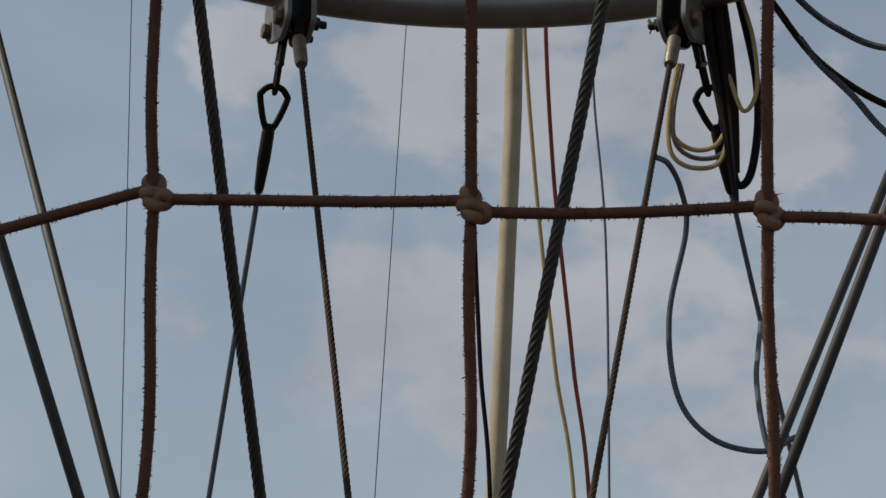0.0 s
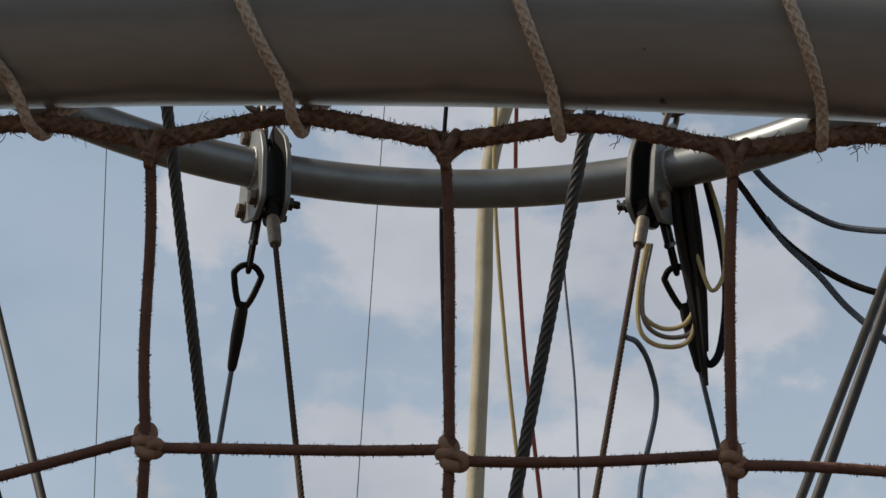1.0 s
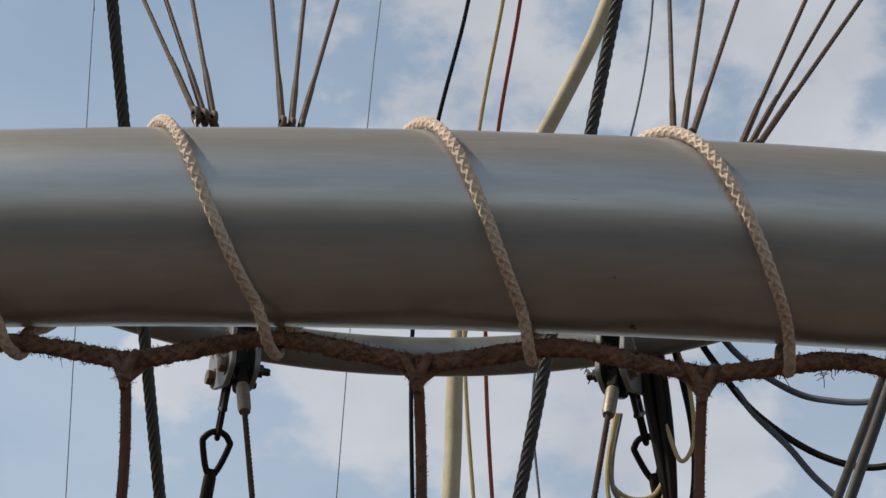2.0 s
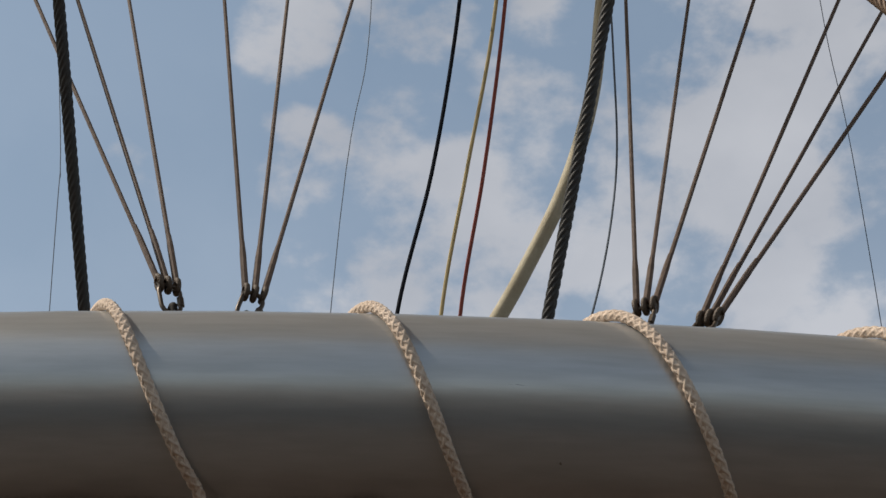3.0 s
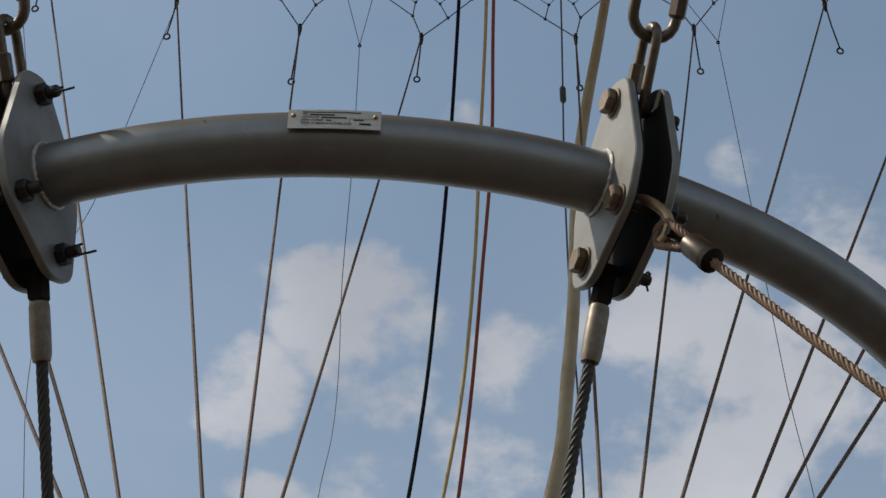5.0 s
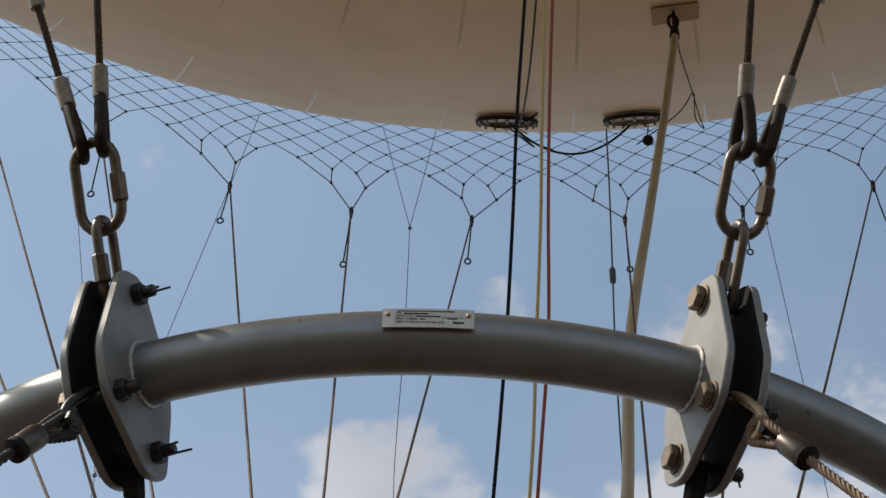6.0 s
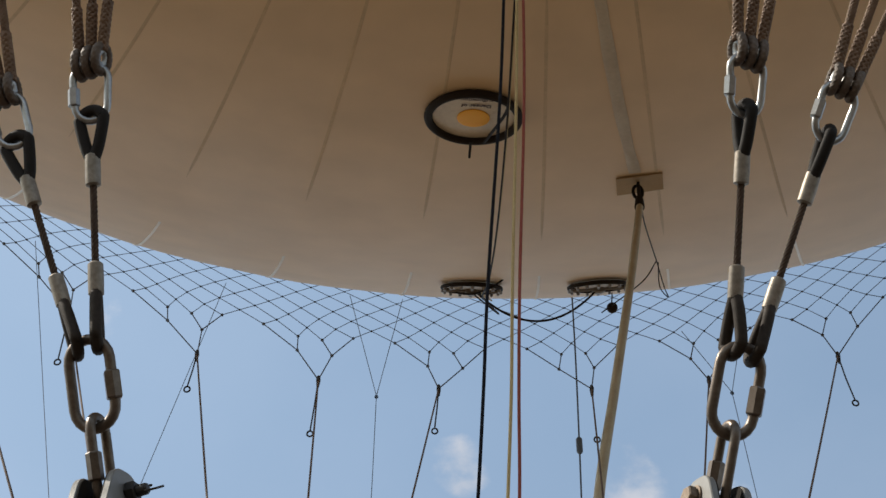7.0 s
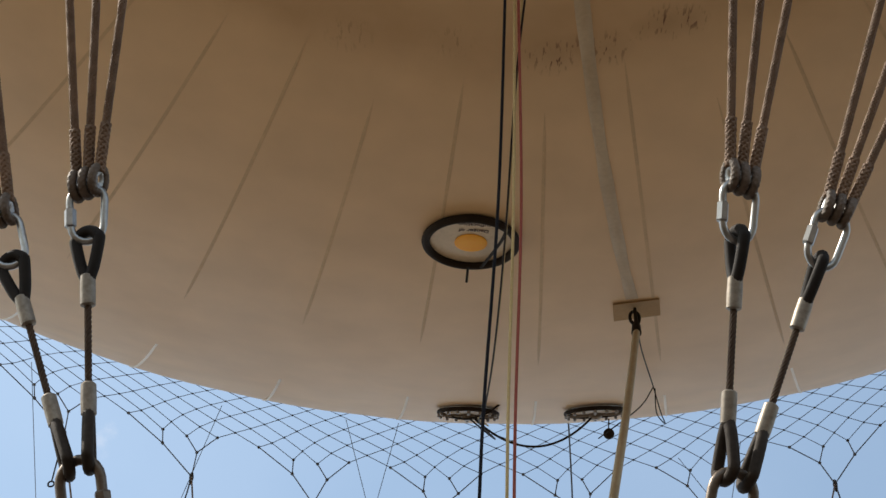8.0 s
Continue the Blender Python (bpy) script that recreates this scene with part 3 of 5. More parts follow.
def make_lacing():
    ob = thing("lacing_rope", "cream braided rope laced round the rail, holding the net", "rope", (0, 0, 0))
    for k in range(-9, 10):
        g = Geo()
        if abs(k) < 4:
            g.braid(lace_line(k), 0.0029, 0.0215, pairs=4, thick=0.34, wave=0.05)
        else:
            g.tube(lace_line(k), 0.0031, 8)
        part("lacing_turn", g.mesh("lacing_turn", M_LACE, angle=0), ob)
    g = Geo()
    for k in range(10, 113):
        g.tube(lace_line(k)[::4], 0.0035, 6)
    tagged(part("lacing_turns", g.mesh("lacing_turns", M_LACE), ob), kind="stuff")


def edge_line(c0, c1, step=0.05):
    pts = []
    n = int(round((c1 - c0) / step))
    for i in range(n + 1):
        c = c0 + (c1 - c0) * i / n
        warp = 0.045 * max(0.0, 1 - abs(c + 1) / 0.6)
        tie = abs(((c + warp + 0.5) % 1.0) - 0.5)            # 0 at a net column
        z = 0.0074 + 0.0100 * max(0.0, 1 - tie / 0.42) ** 0.9
        w = noise.noise(Vector((c * 2.3, 7.1, 0))) * 0.002
        pts.append(rail_point(c, -14 + 60 * w, RAIL_TUBE + z + w))
    return [tuple(p) for p in pts]


def fuzz(g, pts, r, count, size, seed):
    """Loose fibres standing off a rope."""
    rr = random.Random(seed)
    p = np.asarray(pts, float)
    for _ in range(count):
        i = rr.randrange(len(p) - 1)
        t = Vector(p[i + 1] - p[i]).normalized()
        c = Vector(p[i]).lerp(Vector(p[i + 1]), rr.random())
        n = Vector((rr.gauss(0, 1), rr.gauss(0, 1), rr.gauss(0, 1)))
        n -= t * n.dot(t)
        n.normalize()
        L = size * rr.uniform(0.3, 1.3)
        bend = Vector((rr.gauss(0, 1), rr.gauss(0, 1), rr.gauss(0, 1))) * 0.5 * L
        a, b = c + n * r * 0.8, c + n * (r + L) + t * L * rr.uniform(-0.8, 0.8)
        mid = (a + b) / 2 + bend
        g.tube([a, mid, b], [0.00028, 0.00022, 0.0001], 3)


def make_net():
    ob = thing("safety_net", "rust-brown knotted cord net hanging from the rail", "net", (0, 0, 0))
    rr = random.Random(11)
    # the frayed edge rope under the rail
    line = edge_line(-10, 10)
    g = Geo().braid(line, 0.0044, 0.026, pairs=4, step=20, thick=0.36, wave=0.06, lumps=0.16)
    fuzz(g, line, 0.0038, 12000, 0.0016, 3)
    fuzz(g, line, 0.0040, 60, 0.006, 5)
    rf = random.Random(21)
    for _ in range(60):
        i = rf.randrange(40, len(line) - 40)
        at = Vector(line[i]) + Vector((0, 0, -0.0045))
        for _ in range(rf.randrange(2, 6)):
            pts = [at + Vector((rf.gauss(0, 0.002), rf.gauss(0, 0.001), 0))]
            way = Vector((rf.gauss(0, 0.6), rf.gauss(0, 0.3), -1))
            for _ in range(4):
                way += Vector((rf.gauss(0, 0.7), rf.gauss(0, 0.4), rf.gauss(0, 0.45)))
                pts.append(pts[-1] + way.normalized() * rf.uniform(0.0012, 0.0026))
            g.tube(smooth_line([tuple(q) for q in pts], 3), 0.00022, 3)
    part("edge_rope", g.mesh("edge_rope", M_EDGE, angle=0), ob, label="frayed brown edge rope")
    g = Geo().tube(edge_line(10, COLUMNS - 10, 0.25), 0.0046, 6)
    part("edge_rope", g.mesh("edge_rope_rest", M_EDGE), ob)

    node = {}
    ROWS = (1.7475, 1.621, 1.491, 1.366, 1.241)

    def knot_place(c, row):
        if (c, row) not in node:
            r2 = random.Random(c * 31 + row * 7)
            shift = KNOT_SHIFT.get((c, row), r2.uniform(-0.02, 0.02) if row else 0.0)
            q = COLUMN_AT - 360.0 / COLUMNS * (c + shift)
            dip = (r2.uniform(-0.003, 0.003) if row else 0) - (0.026 if c == -2 and row else 0)
            # the net leans in under the rail
            node[(c, row)] = RAIL_AT + polar(q, RAIL_R - 0.013 - 0.037 * row, ROWS[row] + dip)
        return node[(c, row)]

    def knot_mesh(seed):
        r2 = random.Random(seed)
        g = Geo()
        for k, (rad, tilt, off) in enumerate(((0.0031, 80, (-0.0005, 0, 0.0046)), (0.0036, 15, (-0.001, 0, -0.0004)), (0.0030, 120, (0.0042, 0.001, -0.0036)), (0.0030, 60, (0.0006, 0, -0.0046)))):
            m = Euler((radians(tilt + r2.uniform(-12, 12)), radians(r2.uniform(-25, 25)), radians(r2.uniform(0, 60)))).to_matrix()
            ring = [m @ Vector((rad * math.cos(q), rad * 0.9 * math.sin(q), 0)) + Vector(off) for q in np.linspace(0, 2 * math.pi, 20, endpoint=False)]
            g.tube([tuple(p) for p in ring], 0.0031, 8, closed=True)
        fuzz(g, [(0, 0, -0.008), (0, 0, 0), (0, 0, 0.008)], 0.0055, 40, 0.0012, seed)
        return g.mesh("net_knot", M_KNOT, angle=0)

    knots = [knot_mesh(s) for s in range(4)]

    def tie_mesh(seed):
        """The cord's hitch under the edge rope: a strand over the rope on each side, drawn together below."""
        r2 = random.Random(seed)
        g = Geo()
        for k in (-1, 1):
            lean = r2.uniform(0.8, 1.2)
            pts = [(k * 0.011 * lean, 0.004, 0.006), (k * 0.0085 * lean, 0.0052, 0.0), (k * 0.0042, 0.0045, -0.0065), (k * 0.0012, 0.001, -0.014), (0, 0, -0.021)]
            g.tube(smooth_line(pts, 5), [0.0040 - 0.0013 * i / 20 for i in range(21)], 8)
            pts = [(k * 0.009, -0.003, 0.006), (k * 0.006, -0.0045, 0.0), (k * 0.003, -0.003, -0.0065), (0, 0, -0.015)]
            g.tube(smooth_line(pts, 5), 0.0036, 8)
        for z in (-0.0085, -0.0125):
            ring = [(0.0033 * math.cos(q), 0.0040 * math.sin(q), z + 0.0014 * math.sin(q + seed)) for q in np.linspace(0, 2 * math.pi, 16, endpoint=False)]
            g.tube(ring, 0.0023, 6, closed=True)
        g.tube([(0, 0, 0.004), (0.0004, 0, -0.007), (0, 0, -0.02)], [0.0055, 0.0044, 0.0027], 8)
        fuzz(g, [(0, 0, -0.014), (0, 0, -0.004), (0, 0, 0.004)], 0.0052, 130, 0.0028, seed)
        fuzz(g, [(-0.008, 0, 0.002), (0, 0, 0), (0.008, 0, 0.002)], 0.0052, 90, 0.0030, seed + 1)
        return g.mesh("net_tie", M_EDGE, angle=0)

    ties = [tie_mesh(40 + s) for s in range(4)]

    def cord(a, b, sag, seed, fibres=520):
        r2 = random.Random(seed)
        pts = []
        k = 26
        w1, w2 = r2.uniform(-1, 1) * 0.0018, r2.uniform(-1, 1) * 0.0012
        for i in range(k + 1):
            u = i / k
            p = a.lerp(b, u)
            p.z -= sag * 4 * u * (1 - u)
            off = w1 * math.sin(math.pi * u) + w2 * math.sin(2 * math.pi * u)
            tan = Vector((-p.y, p.x, 0)).normalized()
            p += tan * off if abs((b - a).z) > 0.05 else Vector((0, 0, off))
            pts.append(tuple(p))
        g = Geo().strands(pts, 0.00262, 8, 0.014, sides=16, step=18, cross=True, depth=0.2)
        fuzz(g, pts, 0.0023, fibres, 0.0008, seed)
        return g.mesh("net_cord", M_NET, angle=0)

    R = 6
    for c in range(-R, R + 1):
        for row in range(0, 4):
            a, b = knot_place(c, row), knot_place(c, row + 1)
            part("net_cord", cord(a, b, 0, 1000 + c * 20 + row), ob)
            if row == 0:
                part("net_tie", ties[c % 4], ob, Matrix.Translation(a) @ pose(0, 0, 0.002, 0, 0, rr.uniform(-12, 12)) @ Matrix.Diagonal((0.66, 0.80, 0.60, 1)))
            else:
                part("net_knot", knots[(c + row) % 4], ob, Matrix.Translation(a) @ pose(0, 0, 0, 0, 0, rr.uniform(-20, 20)) @ Matrix.Scale(0.88, 4))
                if c < R:
                    q = knot_place(c + 1, row)
                    # cords leave the knots on one side a little high, on the other a little low
                    part("net_cord", cord(a + Vector((0, 0, -0.0028)), q + Vector((0, 0, 0.0022)), 0.0012, 3000 + c * 20 + row), ob)
    # the rest of the way round
    g = Geo()
    for c in range(R, COLUMNS - R):
        for row in range(0, 4):
            g.tube([knot_place(c, row), knot_place(c, row + 1)], 0.0025, 4)
            if row:
                g.tube([knot_place(c, row), knot_place((c + 1) if c + 1 < COLUMNS - R else -R, row)], 0.0025, 4)
    tagged(part("net_cords", g.mesh("net_cords", M_NET), ob), kind="stuff")


make_rail()
make_lacing()
make_net()


# ---- the load ring ----
PLATE_AT = [22.5, 67.5, 112.5, 158.4, 201.2, 247.5, 292.5, 337.5]
PIN_TURN = (70, 35, 120, 85)
LEAN = 60.0            # how far the plates lean out from upright's foot, above the horizon


def plate_axes(p):
    er, et = polar(PLATE_AT[p], 1, 0), polar(PLATE_AT[p] + 90, 1, 0)
    up = Vector((0, 0, 1))
    u = er * math.cos(radians(LEAN)) + up * math.sin(radians(LEAN))
    w = er * math.sin(radians(LEAN)) - up * math.cos(radians(LEAN))
    return er, et, u, w, polar(PLATE_AT[p], RING_R, RING_Z)


def plate_outline():
    """Long hexagon with rounded corners; x out and down, z along the load."""
    corner = [(0.030, 0.158), (-0.030, 0.158), (-0.078, 0.035), (-0.078, -0.035), (-0.030, -0.155), (0.030, -0.155), (0.122, -0.05), (0.122, 0.02)]
    out = []
    for i, c in enumerate(corner):
        a, b = Vector(corner[i - 1]), Vector(corner[(i + 1) % len(corner)])
        c = Vector(c)
        q = min(0.022, (a - c).length * 0.45, (b - c).length * 0.45)
        s, e = c + (a - c).normalized() * q, c + (b - c).normalized() * q
        for k in range(5):
            t = k / 4
            out.append(tuple(s.lerp(c, t).lerp(c.lerp(e, t), t)))
    return out


def bolt_mesh(name, mat, r=0.0190, h=0.014):
    g = Geo()
    hexa = [(r * math.cos(q), r * math.sin(q)) for q in np.linspace(0, 2 * math.pi, 6, endpoint=False)]
    g.prism(hexa, h / 2, 0.0022, Matrix.Translation((0, h / 2 + 0.003, 0)))
    g.lathe([(r * 1.18, 0), (r * 1.18, 0.003), (r * 0.6, 0.0035)], 20, Euler((radians(-90), 0, 0)).to_matrix().to_4x4())
    return g.mesh(name, mat, angle=30)


def nut_mesh():
    g = Geo()
    r, h = 0.0165, 0.016
    hexa = [(r * math.cos(q), r * math.sin(q)) for q in np.linspace(0, 2 * math.pi, 6, endpoint=False)]
    g.prism(hexa, h / 2, 0.002, Matrix.Translation((0, h / 2, 0)))
    g.lathe([(0.009, 0), (0.009, 0.03), (0.007, 0.033)], 12, Euler((radians(-90), 0, 0)).to_matrix().to_4x4())
    return g.mesh("nut", M_DARKBOLT, angle=30)


def make_load_ring():
    ob = thing("load_ring", "grey painted steel load ring with paired lug plates", "load ring", (0, 0, RING_Z))
    plate = Geo().prism(plate_outline(), 0.006, 0.0018).mesh("lug_plate", M_PLATE, angle=30)
    dark_sheet = Geo().prism([(x * 0.985, z * 0.985) for x, z in plate_outline()], 0.0012, 0.0004).mesh("packing_plate", M_NEARBLACK, angle=30)
    bolt, nut = bolt_mesh("bolt", M_BOLT), nut_mesh()
    pin = Geo().tube(smooth_line([(0, 0.026, -0.013), (0, 0.026, 0.006), (0, 0.030, 0.011), (0, 0.045, 0.0125), (0, 0.060, 0.013)], 4), 0.0018, 6)
    pin.tube([(0.0, 0.026, -0.013), (0.002, 0.029, -0.017), (0.0, 0.032, -0.013), (-0.001, 0.029, -0.011)], 0.0017, 6)
    pin = pin.mesh("cotter_pin", M_DARKBOLT)
    stub = Geo().tube([(0, 0.026, -0.013), (0, 0.026, 0.010), (0.002, 0.029, 0.017)], 0.0018, 6)
    stub.tube([(0.0, 0.026, -0.013), (0.002, 0.029, -0.017), (0.0, 0.032, -0.013), (-0.001, 0.029, -0.011)], 0.0017, 6)
    stub = stub.mesh("short_cotter_pin", M_DARKBOLT)
    gap = 0.028
    half = math.degrees((gap + 0.006) / RING_R)
    for p in range(8):
        a0, a1 = PLATE_AT[p] + half, PLATE_AT[p] + (PLATE_AT[(p + 1) % 8] - PLATE_AT[p]) % 360 - half
        g = Geo().tube([polar(a0 + (a1 - a0) * i / 36, RING_R, RING_Z) for i in range(37)], TUBE, 36)
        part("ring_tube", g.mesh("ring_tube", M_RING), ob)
        er, et, u, w, c = plate_axes(p)
        for side in (-1, 1):
            at = c + et * side * gap
            m = frame_of(at, u, w)
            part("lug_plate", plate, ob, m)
            # thin dark sheets added on the inner faces stand in for the gap's darkness
            part("packing_plate", dark_sheet, ob, frame_of(c + et * side * (gap - 0.0074), u, w), "thin dark sheet added to blacken the gap between lug plates")
            # weld where tube and plate meet
            rw = random.Random(p * 2 + side)
            ctr = at + et * side * 0.0075
            ring = []
            for i in range(64):
                q = 2 * math.pi * i / 64
                n = (er * math.cos(q) + Vector((0, 0, 1)) * math.sin(q))
                ring.append(tuple(ctr + n * (TUBE + 0.001) + et * side * rw.uniform(-0.0006, 0.0006)))
            g = Geo().tube(ring, [0.0042 * (1 + 0.18 * math.sin(i * 1.9) + rw.uniform(-0.1, 0.1)) for i in range(64)], 6, closed=True)
            part("weld", g.mesh("weld", M_WELD), ob)
        for (x, z) in ((0.0, 0.122), (0.090, -0.046), (0.0, -0.118)):
            place = c + w * x + u * z
            flip = 1 if p in (3, 4, 0, 1, 2) else -1
            hd = frame_of(place - et * 0 + et * (gap + 0.006) * flip, u, w * flip)
            tl = frame_of(place - et * (gap + 0.006) * flip, u, -w * flip)
            if hd.to_3x3().col[1].dot(et * flip) < 0:
                hd, tl = frame_of(place + et * (gap + 0.006) * flip, u, -w * flip), frame_of(place - et * (gap + 0.006) * flip, u, w * flip)
            part("bolt", bolt, ob, hd)
            part("nut", nut, ob, tl)
            if x < 0.05:
                part("cotter_pin", pin if p == 4 else stub, ob, tl @ pose(0, 0.002, 0, 0, PIN_TURN[p % 4] + (55 if z > 0 else 72), 0))
            g = Geo().tube([tuple(place - et * gap), tuple(place + et * gap)], 0.0085, 12)
            part("bolt_shank", g.mesh("bolt_shank", M_DARKBOLT), ob)
    # the maker's label on the tube, bent to it
    lab = 178.9
    up_tilt = -2.0
    g = Geo()
    k, v, f = 8, [], []
    width, height = 6.1, 0.036
    def on_tube(daz, h, lift):
        q = radians(up_tilt) + h / TUBE
        return polar(lab + daz, RING_R + (TUBE + lift) * math.cos(q), RING_Z + (TUBE + lift) * math.sin(q))
    nx, nz = 10, 4
    for lift in (0.0035, 0.0048):
        for i in range(nx + 1):
            for j in range(nz + 1):
                # a flat sheet in the tangent plane
                h = (j / nz - 0.5) * height
                base = on_tube((i / nx - 0.5) * width * -1, 0, lift)
                q = radians(up_tilt)
                e = polar(lab, -math.sin(q), 0) + Vector((0, 0, math.cos(q)))
                v.append(tuple(base + e * h))
    s = (nx + 1) * (nz + 1)
    for i in range(nx):
        for j in range(nz):
            a = i * (nz + 1) + j
            f += [(a, a + 1, a + nz + 2, a + nz + 1), (s + a, s + a + nz + 1, s + a + nz + 2, s + a + 1)]
    rim = [i * (nz + 1) for i in range(nx + 1)] + [nx * (nz + 1) + j for j in range(1, nz + 1)] + [i * (nz + 1) + nz for i in range(nx - 1, -1, -1)] + [j for j in range(nz - 1, 0, -1)]
    for i in range(len(rim)):
        a, b = rim[i], rim[(i + 1) % len(rim)]
        f.append((a, b, s + b, s + a))
    g.add(v, f)
    label = part("label_plate", g.mesh("label_plate", M_LABEL, smooth=False), ob, label="small etched aluminium maker's plate")
    q = radians(up_tilt)
    e_up = (polar(lab, -math.sin(q), 0) + Vector((0, 0, math.cos(q)))).normalized()
    e_out = (polar(lab, math.cos(q), 0) + Vector((0, 0, math.sin(q)))).normalized()
    e_x = e_up.cross(e_out).normalized()
    ctr = on_tube(0, 0, 0.0053)

    def bar(x0, x1, y, h, name="print_line", mat=M_INK):
        gg = Geo()
        pts = [(x0, y - h), (x1, y - h), (x1, y + h), (x0, y + h)]
        gg.add([tuple(ctr + e_x * a + e_up * b - e_out * (a * a / (2 * RING_R)) * 0.6) for a, b in pts], [(0, 1, 2, 3)])
        part(name, gg.mesh(name, mat, smooth=False), label)

    bar(-0.044, 0.036, 0.0128, 0.0010, mat=M_PRINT)
    bar(-0.034, 0.000, 0.0078, 0.0014, mat=M_PRINT)
    bar(-0.018, 0.017, 0.0026, 0.0013)
    bar(-0.012, -0.004, -0.0028, 0.0012)
    bar(0.020, 0.0206, -0.006, 0.0075, "print_rule")
    bar(0.020, 0.058, 0.0012, 0.0003, "print_rule")
    bar(0.026, 0.040, -0.0012, 0.0009)
    bar(0.034, 0.050, -0.0085, 0.0016)
    # the words that can be read
    m = Matrix((e_x, e_up, e_out)).transposed().to_4x4()
    for words, size, y in (("YEAR OF MANUFACTURE: 2014", 0.0050, -0.0090), ("SERIAL NUMBER", 0.0043, -0.0030), ("CERTIFICATE", 0.0042, 0.0024), ("TYPE", 0.0042, 0.0076)):
        cu = bpy.data.curves.new("label_text", "FONT")
        cu.body, cu.size, cu.align_x, cu.align_y = words, size, "LEFT", "CENTER"
        cu.offset = 0.00012
        tx = bpy.data.objects.new("label_text", cu)
        scene.collection.objects.link(tx)
        dg = bpy.context.evaluated_depsgraph_get()
        me = bpy.data.meshes.new_from_object(tx.evaluated_get(dg))
        bpy.data.objects.remove(tx)
        me.materials.clear()
        me.materials.append(M_INK)
        m.translation = ctr + e_x * -0.046 + e_up * y + e_out * 0.0002
        part("label_text", me, label, m.copy())
    rivet = Geo().lathe([(0.0034, 0), (0.0034, 0.0012), (0.0022, 0.0026), (0.0008, 0.0031)], 14).mesh("rivet", M_BRASS)
    for x in (-0.056, 0.056):
        mm = m.copy()
        mm.translation = ctr + e_x * x + e_up * 0.006 - e_out * 0.0015
        part("rivet", rivet, label, mm)


make_load_ring()


# ---- links, strops, ropes and stays at each pair of plates ----
def link_path(L, W, r):
    """The centre line of a quick link from its foot at 0 to L, in x, z."""
    w, pts = W / 2, []
    for (x, z) in arc((0, L - w), w, 0, math.pi, 10):
        pts.append((x, 0, z))
    for (x, z) in arc((0, w), w, math.pi, 2 * math.pi, 10):
        pts.append((x, 0, z))
    return pts


def nut_on(L, W, r, mid=0.5):
    g = Geo()
    rr = r * 1.6
    prof = [(rr * 0.86, 0), (rr, r * 0.3), (rr, L * 0.30), (rr * 0.86, L * 0.30 + r * 0.3)]
    g.lathe(prof, 6, Matrix.Translation((W / 2, 0, L * (mid - 0.22))))
    return g


def link_parts(name_mat, L, W, r, pear=0.0):
    p = link_path(L, W, r)
    if pear:
        p = [(x * (1 - pear + 2 * pear * z / L), y, z) for x, y, z in p]
    return Geo().tube(p, r, 12, closed=True).mesh("link_bar", name_mat), nut_on(L, W, r).mesh("link_nut", name_mat, angle=30)


LINK1 = link_parts(M_LINK, 0.135, 0.046, 0.0075)
LINK2 = link_parts(M_LINK, 0.135, 0.066, 0.0082)
LINK3 = link_parts(M_ZINC, 0.097, 0.053, 0.0060, 0.10)
DULL_LINK3 = link_parts(M_LINK, 0.097, 0.053, 0.0060, 0.10)


def eye_path(L, W):
    """A drop-shaped eye: round at 0, drawn to a point at L."""
    w = W / 2
    pts = [(x, 0, z) for x, z in arc((0, w), w, math.pi * 1.05, math.pi * 1.95, 9)]
    return [(0.003, 0, L)] + [(w * 0.55, 0, L * 0.72)][::1] + [(x, y, z) for x, y, z in pts[::-1]] + [(-w * 0.55, 0, L * 0.72), (-0.003, 0, L)]


def strop_meshes(total):
    low = Geo().tube(smooth_line(eye_path(0.088, 0.047), 4), 0.0094, 10)
    slv = Geo().lathe([(0.0085, 0), (0.0118, 0.002), (0.0122, 0.025), (0.0118, 0.050), (0.0085, 0.053)], 18)
    wire_len = total - 0.088 - 0.05 - 0.05 - 0.082 + 0.03
    wire = Geo().strands([(0, 0, z) for z in np.linspace(0, wire_len, 12)], 0.0058, 6, 0.048, sides=30, step=42, depth=0.42)
    high = Geo().tube(smooth_line([(x, y, 0.082 - z) for x, y, z in eye_path(0.082, 0.041)], 4), 0.0095, 10)
    return (low.mesh("lower_eye", M_THIMBLE), slv.mesh("sleeve", M_SLEEVE), wire.mesh("wire", M_STROPWIRE, angle=0), high.mesh("upper_eye", M_BLACK))


STROP = 0.395
STROP_MESH = strop_meshes(STROP)
SOCKET = Geo().lathe([(0.008, 0.012), (0.0135, 0.012), (0.0150, 0.004), (0.0152, -0.03), (0.0148, -0.062), (0.0125, -0.073), (0.0095, -0.074)], 20).mesh("socket", M_SLEEVE)
FORK = Geo().prism([(-0.013, -0.005), (0.013, -0.005), (0.015, 0.04), (0.010, 0.056), (-0.010, 0.056), (-0.015, 0.04)], 0.011, 0.003).mesh("eye_end", M_NEARBLACK, angle=30)


